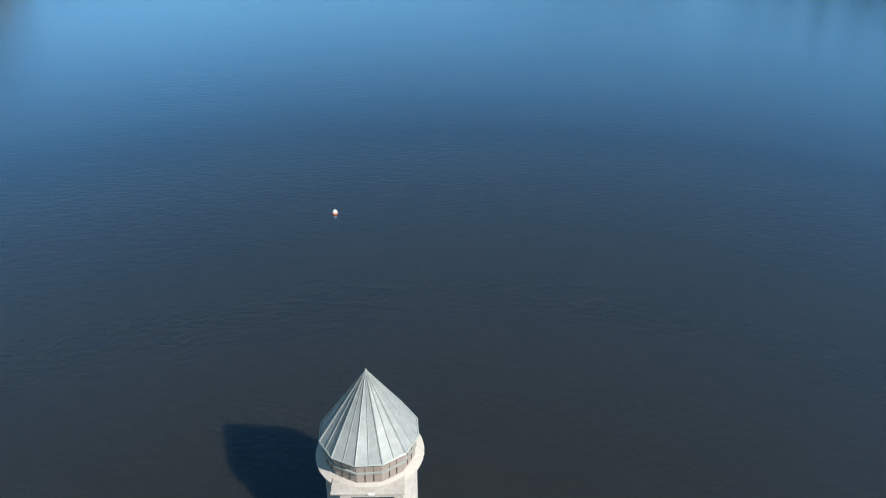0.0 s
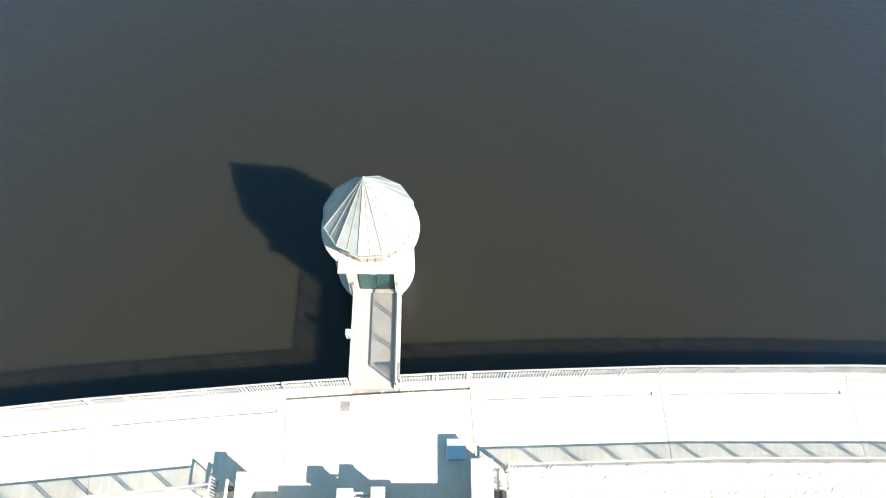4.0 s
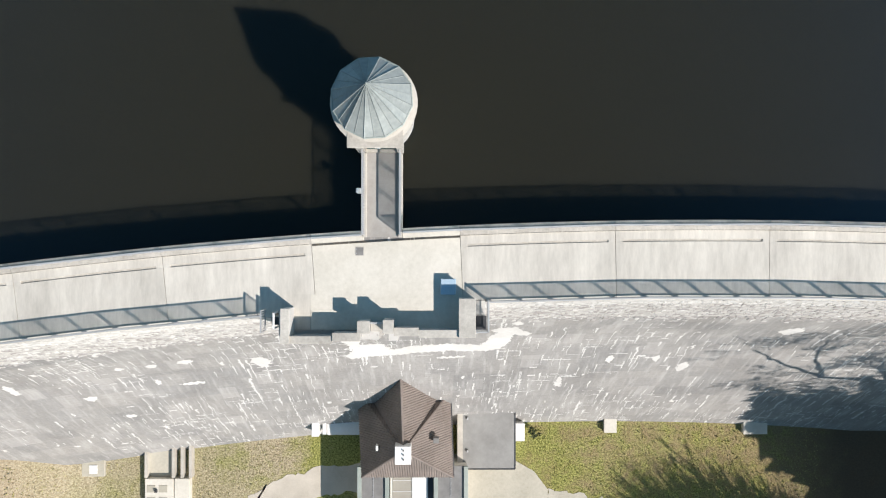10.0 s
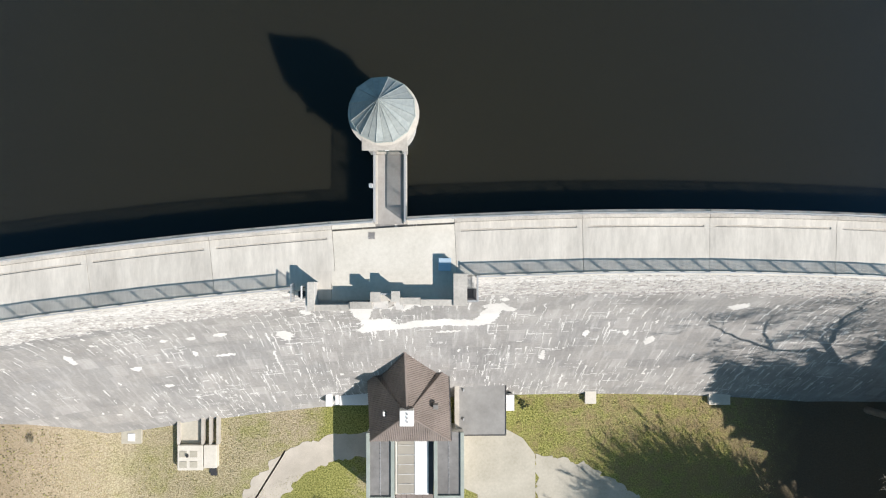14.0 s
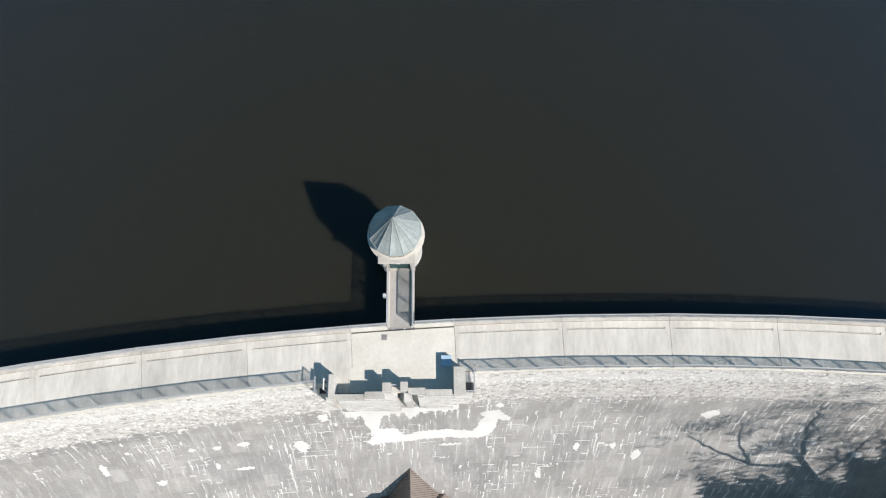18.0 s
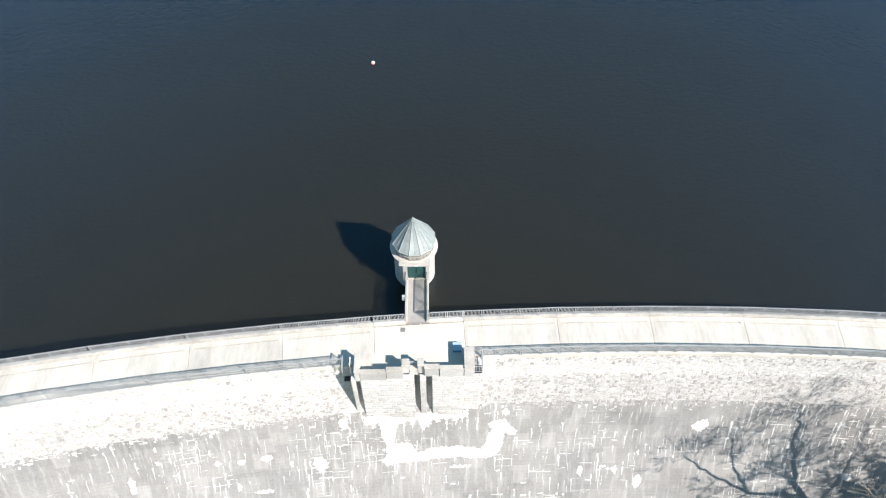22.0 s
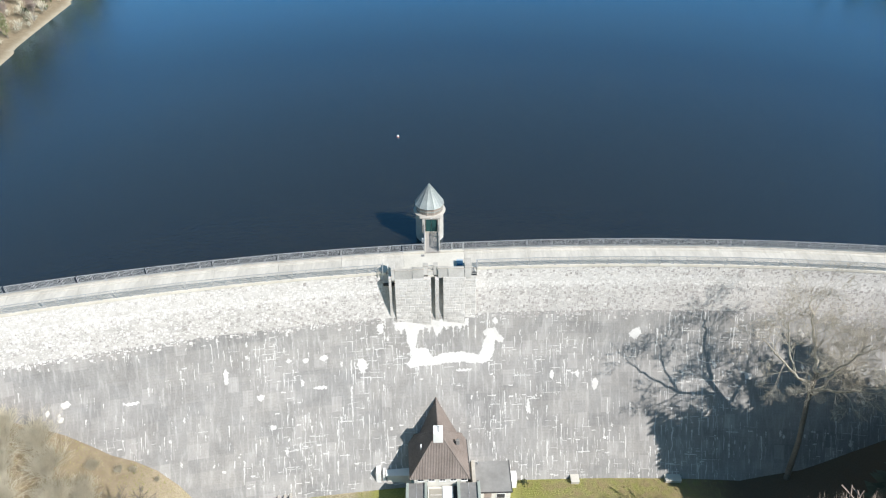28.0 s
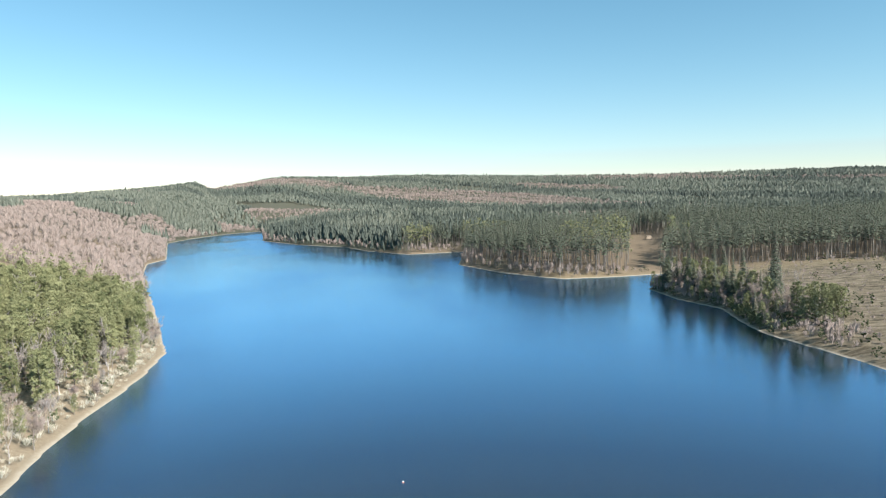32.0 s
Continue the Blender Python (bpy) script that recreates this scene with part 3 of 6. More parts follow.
# ---- ground, lake ----
LAKE = [(-77, -30), (-78, 15), (-81, 38), (-85, 59), (-88, 83), (-89, 103), (-91, 129), (-97, 167), (-120, 225), (-162, 328), (-208, 429), (-269, 600), (-271, 657), (-395, 1010),
        (-405, 1158), (-396, 1341), (-356, 1472), (-254, 1032), (-173, 899), (-102, 827), (-66, 740), (-17, 672), (45, 701), (31, 531), (58, 458), (86, 413), (100, 399), (134, 405),
        (190, 425), (138, 333), (140, 285), (149, 248), (141, 210), (138, 182), (142, 156), (145, 136), (146, 117), (140, 60), (124, 10), (118, -40)]


def lake_distance(x, y):
    """Distance to the shore for arrays of points: positive on land, negative on the lake."""
    inside = np.zeros(x.shape, bool)
    best = np.full(x.shape, 1e9)
    for (x0, y0), (x1, y1) in zip(LAKE, LAKE[1:] + LAKE[:1]):
        dx, dy = x1 - x0, y1 - y0
        k = np.clip(((x - x0) * dx + (y - y0) * dy) / (dx * dx + dy * dy), 0, 1)
        best = np.minimum(best, np.hypot(x - x0 - k * dx, y - y0 - k * dy))
        if dy:
            cross = ((y0 > y) != (y1 > y)) & (x < dx * (y - y0) / dy + x0)
            inside ^= cross
    return np.where(inside, -best, best)


def smooth01(v, a, b):
    k = np.clip((v - a) / (b - a), 0, 1)
    return k * k * (3 - 2 * k)


def waves(x, y):
    """Gentle unevenness from a few crossing waves."""
    return (np.sin(x * 0.021 + 1.3) * np.cos(y * 0.017 + 0.4) + 0.5 * np.sin(x * 0.053 + y * 0.047) + 0.25 * np.sin(x * 0.13 - y * 0.11 + 2.0))


def land_height(x, y):
    x, y = np.asarray(x, float), np.asarray(y, float)
    d = lake_distance(x, y)
    out = np.maximum(d, 0)
    left = smooth01(-(x + 0.3 * y), -10, 110)
    beach = 0.22 * np.minimum(out, 4) + 0.25 * np.clip(out - 4, 0, 6)
    rise = left * 52 * (1 - np.exp(-np.maximum(out - 8, 0) / 190)) + (1 - left) * 9 * (1 - np.exp(-np.maximum(out - 8, 0) / 90))
    far = np.hypot(x, y)
    turn = np.degrees(np.arctan2(x, np.maximum(y, 1)))
    top = np.interp(turn, [-36, -28, -20, -12, 0, 12, 30], [8, 32, 80, 172, 176, 160, 160])
    hills = (smooth01(far, 1200, 4200) * top + smooth01(far, 400, 1100) * 14) * smooth01(out, 4, 220)
    up = WATER_Z + beach + rise + hills + waves(x, y) * (0.15 + 1.5 * smooth01(out, 10, 120) + 2.5 * smooth01(far, 1200, 2600)) * (out > 0)
    up = np.where(d < 0, WATER_Z - 0.25 - np.minimum(0.3 * -d, 9), up)
    floor = np.interp(x, [-160, -110, -85, -60, -49, -41.6, -37.4, -33.6, -30.5, -27, 40, 48, 60, 80, 118, 170], [25, 12, 2, -7, -11.7, -14.3, -17.0, -18.8, -21.2, -25, -25, -23, -18, -10, 2, 14])
    floor = floor + 0.5 * waves(3 * x, 3 * y) * smooth01(np.abs(x - 5), 34, 50)
    r = np.hypot(x - CX, y - CY)
    k = smooth01(r, 284.9, 287.2)
    k = np.where((x < -95) | (x > 135), smooth01(y, -60, 40), k)
    return np.where(y > 60, up, k * up + (1 - k) * floor)


def spread(marks):
    out = []
    for a, b, step in marks:
        out += list(np.arange(a, b, step))
    return np.array(out + [marks[-1][1]])


gx = spread([(-4400, -1000, 100), (-1000, -420, 29), (-420, -150, 9), (-150, -70, 2.5), (-70, 100, 2.5), (100, 220, 2.5), (220, 460, 10), (460, 1000, 30), (1000, 4400, 100)])
gy = spread([(-420, -60, 20), (-60, -30, 2.5), (-30, 8, 1.25), (8, 240, 3.2), (240, 560, 5), (560, 1000, 10), (1000, 1600, 20), (1600, 4700, 80)])
mx, my = np.meshgrid(gx, gy)
mz = land_height(mx, my)
nx, ny = len(gx), len(gy)
ids = np.arange(nx * ny).reshape(ny, nx)
quads = np.stack([ids[:-1, :-1], ids[:-1, 1:], ids[1:, 1:], ids[1:, :-1]], -1).reshape(-1, 4)
ground = raw("ground", np.stack([mx, my, mz], -1).reshape(-1, 3).tolist(), quads.tolist(), GROUND, smooth=True)
tagged(ground, "hilly ground with dry grass, leaf litter and a pale sandy shore", "ground", kind="structure")

wv = [arc(angle_at(x), R_UP - 1.0, WATER_Z) for x in range(-98, 139, 6)]
wv += [Vector((400, 60, WATER_Z)), Vector((500, 1500, WATER_Z)), Vector((-700, 1500, WATER_Z)), Vector((-400, 60, WATER_Z))]
water = raw("water", [tuple(v) for v in wv], [tuple(range(len(wv)))[::-1]], LAKE_WATER)
if water.data.polygons[0].normal.z < 0:
    water.data.flip_normals()
tagged(water, "dark brown-green lake surface reflecting a blue sky", "lake", kind="structure")

# ---- the dam ----
A0, A1 = angle_at(-96), angle_at(128)
JOINTS = [5.12 - 7.6 * k for k in range(13, 0, -1)] + [5.12 + 7.97 * k for k in range(0, 16)]
section = [(R_UP - 0.10, -31), (R_UP - 0.10, -0.16), (R_DOWN + 0.02, -0.16)] + [(R_DOWN - o, z) for z, o in FACE[1:]]
dam = sweep("dam_wall", section, A0, A1, 150, DAM_FACE)
tagged(dam, "curved gravity dam with a grey cement-coated battered face and white lime streaks", "dam", kind="structure")
crest = thing("dam_crest", "pale concrete walkway along the top of the dam, in jointed slabs with a raised kerb and drain slots", "walkway")
tagged(crest, kind="structure")


def bay_piece(name, a0, a1, r0, r1, z0, z1, material, n=4):
    return sweep(name, [(r0, z0), (r1, z0), (r1, z1), (r0, z1)], a0, a1, n, material, crest)


GAP = 0.012 / R_UP
for x0, x1 in zip(JOINTS, JOINTS[1:]):
    a0, a1 = angle_at(x0) + GAP, angle_at(x1) - GAP
    centre = x0 < 1 < x1
    slab = CENTRE_SLAB if centre else CREST_SLAB
    if centre:
        bay_piece("slab", a0, a1, R_DOWN + 0.10, R_UP - 0.62, -0.16, 0.005, slab)
    else:
        slot = 1.2 / R_UP
        bay_piece("slab", a0, a1, R_DOWN + 0.10, R_UP - 1.10, -0.16, 0.0, slab)
        bay_piece("edge_slab", a0, a1, R_UP - 0.96, R_UP - 0.52, -0.16, 0.0, slab)
        bay_piece("drain_bed", a0, a1, R_UP - 1.10, R_UP - 0.96, -0.16, -0.055, KERB)
        for s0, s1 in ((a0, a0 + 0.35 / R_UP), (a1 - 0.35 / R_UP, a1)):
            bay_piece("drain_end", s0, s1, R_UP - 1.10, R_UP - 0.96, -0.055, 0.0, slab, 1)
    if centre:
        bay_piece("kerb", a0, angle_at(0.20), R_UP - 0.50, R_UP, -0.16, 0.10, CENTRE_SLAB)
        bay_piece("kerb", angle_at(2.20), a1, R_UP - 0.50, R_UP, -0.16, 0.10, CENTRE_SLAB)
    else:
        bay_piece("kerb", a0, a1, R_UP - 0.50, R_UP, -0.16, 0.10, KERB)
        if x1 < -3.5 or x0 > 5:
            bay_piece("coping", max(a0, angle_at(6.6, R_DOWN)) if 5 < x0 < 6 else a0, a1, R_DOWN - 0.14, R_DOWN + 0.09, -0.30, 0.03, CENTRE_SLAB)
bay_piece("coping", angle_at(-10.08), angle_at(-4.75), R_DOWN - 0.14, R_DOWN + 0.09, -0.30, 0.03, CENTRE_SLAB)


# railings: one thing for each bay, with posts, rails and bars
def add_bars(ob, x0, x1, n):
    """Thin upright bars between two posts, each a part of its own."""
    for k in range(1, n):
        c = new("bar", BAR)
        c.parent, c.location = ob, (x0 + (x1 - x0) * k / n, 0, 0)


bm = bmesh.new()
add_box(bm, -0.018, 0.018, -0.012, 0.012, 0.14, 1.10)
BAR = bpy.data.meshes.new("bar")
bm.to_mesh(BAR)
bm.free()
BAR.materials.append(RAIL)


def railing_bay(length, near):
    """A railing of five panels along +x, with double posts and close bars."""
    ob = thing("railing", "galvanised steel railing with close vertical bars on the dam crest", "railing", "railings along the crest")
    step = length / 5
    bm = bmesh.new()
    for dx in (-0.075, 0.075):
        add_box(bm, dx - 0.03, dx + 0.03, -0.03, 0.03, 0.0, 1.12)
    post = part("post", bm, RAIL, ob)
    foot = box("foot_plate", (-0.13, 0.13, -0.06, 0.06, 0.0, 0.015), RAIL, post)
    for k in range(1, 5):
        c = new("post", post.data)
        c.parent, c.location = ob, (k * step, 0, 0)
        f = new("foot_plate", foot.data)
        f.parent = c
    for z, w in ((1.10, 0.032), (0.14, 0.022)):
        box("rail", (0, length, -w, w, z - 0.022, z + 0.022), RAIL, ob)
    n = round((step - 0.2) / 0.115)
    if near:
        for k in range(5):
            add_bars(ob, k * step + 0.1, (k + 1) * step - 0.1, n)
        return ob
    bm = bmesh.new()
    for k in range(5):
        for i in range(1, n):
            x = k * step + 0.1 + (step - 0.2) * i / n
            add_box(bm, x - 0.018, x + 0.018, -0.012, 0.012, 0.14, 1.10)
    tagged(part("bar_infill", bm, RAIL, ob), kind="stuff")
    return ob


def seat_rail(ob, x0, x1, r, z):
    """Lays a railing between two points of the arc."""
    p, q = arc(angle_at(x0, r), r, z), arc(angle_at(x1, r), r, z)
    ob.matrix_basis = Matrix.Translation(p) @ Matrix.Rotation(math.atan2(q.y - p.y, q.x - p.x), 4, "Z")


UPR, DNR = R_UP - 0.24, R_DOWN + 0.02
bays = []
for x0, x1 in zip(JOINTS, JOINTS[1:]):
    if not x0 < 1 < x1:
        bays.append((x0, x1, UPR, 0.10))
bays += [(-4.75 - 7.6 * (k + 1), -4.75 - 7.6 * k, DNR, 0.03) for k in range(11)]
bays += [(6.6 + 7.97 * k, 6.6 + 7.97 * (k + 1), DNR, 0.03) for k in range(14)]
masters = {}
for x0, x1, r, z in bays:
    key = (round(x1 - x0, 2), -52 < x0 < 50)
    if key in masters:
        ob = copy_thing(masters[key], Matrix.Identity(4))
    else:
        ob = masters[key] = railing_bay(*key)
    seat_rail(ob, x0, x1, r, z)


def short_rail(p, q, posts=2):
    """A free-standing railing between two points."""
    p, q = Vector(p), Vector(q)
    d = q - p
    length = d.length
    ob = thing("railing", "short galvanised steel railing with vertical bars beside the walkway", "railing")
    ob.matrix_basis = Matrix.Translation(p) @ Matrix.Rotation(math.atan2(d.y, d.x), 4, "Z")
    for k in range(posts):
        x = length * k / (posts - 1)
        for u in ((x - 0.07, x + 0.07) if 0 < k < posts - 1 else (x,)):
            box("post", (u - 0.03, u + 0.03, -0.025, 0.025, 0, 1.12), RAIL, ob)
    for z, w in ((1.10, 0.036), (0.14, 0.024)):
        box("rail", (0, length, -w, w, z - 0.022, z + 0.022), RAIL, ob)
    for k in range(posts - 1):
        x0, x1 = length * k / (posts - 1), length * (k + 1) / (posts - 1)
        add_bars(ob, x0, x1, max(2, round((x1 - x0) / 0.115)))
    return ob


short_rail(arc(angle_at(-2.45), UPR, 0.10), arc(angle_at(0.12), UPR, 0.10), posts=3)
short_rail(arc(angle_at(2.28), UPR, 0.10), arc(angle_at(5.1), UPR, 0.10), posts=3)

# ---- bridge and intake tower ----
TX, TY = 0.93, 7.12
bridge = thing("footbridge", "narrow concrete footbridge with raised edges from the dam to the tower", "bridge")
box("deck", (0.38, 1.98, 0.72, 5.03, -0.35, 0.02), surface("bridge_deck", (0.30, 0.28, 0.255), (0.42, 0.40, 0.37), 1.0, 0.9, fine=3.0, relief=0.006), bridge, "grey concrete deck")
for x0, x1 in ((0.18, 0.38), (1.98, 2.20)):
    box("edge_beam", (x0, x1, 0.72, 5.0, -0.45, 0.16), CONCRETE, bridge, bevel=0.02)
short_rail((0.26, 0.85, 0.16), (0.26, 5.2, 0.16), posts=4)
short_rail((2.12, 0.85, 0.16), (2.12, 5.2, 0.16), posts=4)

tower = thing("intake_tower", "round rendered intake tower in the lake with faceted spire roof", "tower", at=(TX, TY, WATER_Z))


def tower_part(name, bm, material, label="", parent=None, smooth=False):
    ob = part(name, bm, material, parent or tower, label, smooth)
    if not parent:
        ob.location = (-TX, -TY, -WATER_Z)
    return ob


def ring(n, r, z, turn=0.0):
    return [Vector((TX + r * math.sin(2 * math.pi * (k + 0.5) / n + turn), TY - r * math.cos(2 * math.pi * (k + 0.5) / n + turn), z)) for k in range(n)]


def lathe(bm, n, steps, turn=0.0):
    """Rings of n points at the radii and heights given, joined and closed."""
    rings = [[bm.verts.new(p) for p in ring(n, r, z, turn)] for r, z in steps]
    for lo, hi in zip(rings, rings[1:]):
        for k in range(n):
            bm.faces.new((lo[k], lo[(k + 1) % n], hi[(k + 1) % n], hi[k]))
    bm.faces.new(rings[0][::-1])
    bm.faces.new(rings[-1])


bm = bmesh.new()
lathe(bm, 40, [(1.84, -12.0), (1.82, -2.0), (1.80, 2.26)])
tower_part("shaft", bm, TOWER_STONE, "pale rendered round wall, stained at the water line", smooth=False)
bm = bmesh.new()
lathe(bm, 40, [(1.82, 2.16), (2.08, 2.24), (2.10, 2.30), (1.77, 2.40)])
tower_part("ledge", bm, CONCRETE, "pale stone drip ledge")
bm = bmesh.new()
add_box(bm, -0.36, 2.34, 4.95, 6.6, 2.24, 2.36, 0.02)
tower_part("door_canopy", bm, KERB, "flat pale concrete canopy over the door")
NF, EAVE_R, EAVE_Z, APEX_Z, NTURN = 12, 1.90, 3.38, 6.22, radians(4)
bm = bmesh.new()
lathe(bm, NF, [(1.76, 2.40), (1.80, 3.34)], NTURN)
tower_part("clerestory", bm, BAND, "brown metal-clad band under the eaves")
bm = bmesh.new()
lathe(bm, NF, [(1.83, 2.85), (1.84, 2.93)], NTURN)
tower_part("band_rail", bm, VERDIGRIS)
for k in range(NF):
    p, q = ring(NF, 1.78, 2.76, NTURN)[k], ring(NF, 1.78, 2.76, NTURN)[(k + 1) % NF]
    for f in (0.33, 0.67):
        c = p.lerp(q, f)
        bm = bmesh.new()
        add_tube(bm, (c.x, c.y, 2.46), (c.x, c.y, 3.32), 0.018, n=4)
        tower_part("mullion", bm, DARK_METAL)
apex = Vector((TX, TY, APEX_Z))
eave = ring(NF, EAVE_R, EAVE_Z, NTURN)
for k in range(NF):
    p, q = eave[k], eave[(k + 1) % NF]
    # each side is three trapezoid sheets between standing seams
    for s in range(2):
        lo0, lo1 = p.lerp(q, s / 2), p.lerp(q, (s + 1) / 2)
        nrm = (lo1 - lo0).cross(apex - lo0).normalized()
        bm = bmesh.new()
        t0, t1 = lo0.lerp(apex, 0.985), lo1.lerp(apex, 0.985)
        vs = [bm.verts.new(v) for v in (lo0, lo1, t1, t0)] + [bm.verts.new(v - nrm * 0.05) for v in (lo0, lo1, t1, t0)]
        for f in ((0, 1, 2, 3), (7, 6, 5, 4), (0, 4, 5, 1), (1, 5, 6, 2), (2, 6, 7, 3), (3, 7, 4, 0)):
            bm.faces.new([vs[i] for i in f])
        tower_part("roof_sheet", bm, ZINC)
        bm = bmesh.new()
        rr = 0.035 if s == 0 else 0.02
        add_tube(bm, lo0 + nrm * 0.01, lo0.lerp(apex, 0.985) + nrm * 0.01, rr, rr * 0.6, n=4)
        tower_part("seam", bm, ZINC)
    bm = bmesh.new()
    add_tube(bm, p, q, 0.045, n=4)
    tower_part("gutter", bm, VERDIGRIS)
bm = bmesh.new()
lathe(bm, 10, [(0.10, APEX_Z - 0.16), (0.05, APEX_Z - 0.02), (0.015, APEX_Z + 0.10)])
tower_part("finial", bm, VERDIGRIS)
bm = bmesh.new()
for d in ((-0.02, 0.36, 5.02, 6.4, -0.1, 2.23), (1.96, 2.26, 5.02, 6.4, -0.1, 2.23), (0.36, 1.96, 5.02, 6.4, 2.08, 2.23)):
    add_box(bm, *d)
tower_part("door_surround", bm, TOWER_STONE, "pale rendered door surround")
bm = bmesh.new()
add_box(bm, 0.36, 1.96, 5.04, 5.4, -0.1, 0.10)
tower_part("threshold", bm, KERB, "grey threshold step")
for x0, x1, lab in ((0.42, 1.14, ""), (1.16, 1.90, "")):
    bm = bmesh.new()
    add_box(bm, x0, x1, 5.20, 5.27, 0.11, 2.08, 0.01)
    leaf = tower_part("door", bm, TEAL_DOOR, "teal double door leaf")
    bm = bmesh.new()
    hx = 1.10 if x0 < 1 else 1.20
    add_tube(bm, (hx, 5.17, 1.0), (hx, 5.17, 1.2), 0.018)
    part("handle", bm, DARK_METAL, leaf)
bm = bmesh.new()
add_box(bm, 1.0, 1.25, 4.93, 4.95, 2.26, 2.34)
tower_part("canopy_lamp", bm, WHITE)
ringthing = thing("lifebuoy_box", "small white lifebuoy holder bolted outside the bridge edge", "box")
box("holder", (-0.12, 0.12, 2.95, 3.2, -0.1, 0.5), WHITE, ringthing, bevel=0.03)

# ---- balcony and buttress in the middle of the dam ----
buttress = thing("buttress", "rough stone buttress carrying a balcony out of the dam face", "buttress", at=(1.0, -3.5, -7.6))


def b_part(name, dims, material, label="", bevel=0.0):
    ob = box(name, dims, material, buttress, label, bevel)
    ob.location = (-1.0, 3.5, 7.6)
    return ob


FRONTS = ((-3.35, 1.0, -4.50, -4.82), (2.45, 5.15, -4.22, -4.60), (5.15, 6.45, -4.0, -4.3))


def front_y(top, low, z):
    """The block's front leans out a little towards its foot."""
    return top + (low - top) * min(1.0, -z / 7.0)


for x0, x1, top, low in FRONTS:
    bm = bmesh.new()
    vs = [bm.verts.new(v) for v in ((x0, -2.0, -0.17), (x1, -2.0, -0.17), (x1, top, -0.17), (x0, top, -0.17), (x0, -2.0, -8.6), (x1, -2.0, -8.6), (x1, low, -8.6), (x0, low, -8.6))]
    for f in ((0, 1, 2, 3), (7, 6, 5, 4), (0, 4, 5, 1), (1, 5, 6, 2), (2, 6, 7, 3), (3, 7, 4, 0)):
        bm.faces.new([vs[i] for i in f])
    bmesh.ops.recalc_face_normals(bm, faces=bm.faces)
    c = part("core", bm, MORTAR, buttress)
    c.location = (-1.0, 3.5, 7.6)
b_part("recess_wall", (0.9, 2.6, -2.75, -2.0, -8.2, -0.17), GREY_STONE)
b_part("fin", (1.48, 1.95, -4.6, -3.3, -8.4, -0.25), LIME_WALL, "pale lime-streaked stone fin")
b_part("fin", (-4.05, -3.78, -4.7, -2.9, -8.4, 0.2), LIME_WALL, "pale rendered stone fin")
b_part("floor", (-2.46, 5.15, -4.0, -2.2, -0.17, 0.008), CENTRE_SLAB, "light concrete balcony floor")
b_part("floor", (-3.35, -2.48, -4.0, -2.2, -0.17, 0.004), CREST_SLAB)
b_part("stair_landing", (-4.8, -3.35, -3.9, -2.6, -1.6, -1.45), DARK_METAL, "dark steel grating landing")
b_part("grating", (5.86, 6.5, -4.0, -3.3, -0.12, -0.08), DARK_METAL)

# parapet in stepped lengths, each with a coping stone
parapet = thing("balcony_parapet", "stepped grey stone parapet with flat coping round the balcony", "parapet")


def wall_piece(x0, x1, y0, y1, h, name="wall_block"):
    box(name, (x0, x1, y0, y1, -0.3, h - 0.10), GREY_STONE, parapet)
    box("coping_stone", (x0 - 0.03, x1 + 0.03, y0 - 0.04, y1 + 0.04, h - 0.10, h), KERB, parapet, bevel=0.015)


wall_piece(-3.30, -1.25, -4.52, -4.22, 1.18)
wall_piece(-1.19, 0.14, -4.40, -4.05, 1.25)
wall_piece(0.06, 0.62, -4.0, -3.45, 1.45, "centre_post")
wall_piece(1.32, 1.80, -4.0, -3.40, 1.45, "centre_post")
wall_piece(0.66, 1.28, -3.98, -3.66, 0.70, "low_wall")
wall_piece(1.86, 3.02, -4.15, -3.80, 1.20)
wall_piece(3.08, 5.0, -4.22, -3.92, 1.18)
wall_piece(-3.72, -3.33, -4.52, -2.84, 1.36, "end_pier")
wall_piece(5.06, 5.84, -4.22, -2.36, 1.30, "end_pier")
short_rail((0.66, -3.55, 0.01), (1.28, -3.55, 0.01), posts=2)
short_rail((-4.75, -2.95, 0.03), (-4.75, -4.0, 0.03), posts=2)
short_rail((6.52, -2.45, 0.03), (6.52, -4.0, 0.03), posts=3)
short_rail((5.9, -4.0, 0.03), (6.5, -4.0, 0.03), posts=2)
gate = thing("side_gate", "narrow white-painted steel gate at the stair head", "gate")
box("gate_frame", (-4.16, -4.08, -3.85, -3.05, 1.02, 1.14), WHITE, gate)
box("gate_post", (-4.16, -4.08, -3.12, -3.05, -0.4, 1.02), WHITE, gate)
box("gate_post", (-4.16, -4.08, -3.85, -3.78, -0.4, 1.02), WHITE, gate)

bin_box = thing("blue_chest", "blue plastic storage chest standing in the balcony corner", "chest")
box("body", (4.18, 4.88, -2.15, -1.42, 0.008, 0.34), BLUE, bin_box, bevel=0.03)
box("lid", (4.14, 4.92, -2.19, -1.38, 0.34, 0.40), LID_BLUE, bin_box, "pale blue lid", bevel=0.03)
hatch = thing("floor_hatch", "small grey steel access hatch set in the walkway", "hatch")
box("frame", (-0.22, 0.24, -0.24, 0.24, 0.005, 0.014), KERB, hatch)
box("cover", (-0.18, 0.20, -0.20, 0.20, 0.014, 0.022), BITUMEN, hatch)
for dy in (-0.11, 0.11):
    box("hinge", (-0.20, -0.14, dy - 0.03, dy + 0.03, 0.022, 0.034), RAIL, hatch)

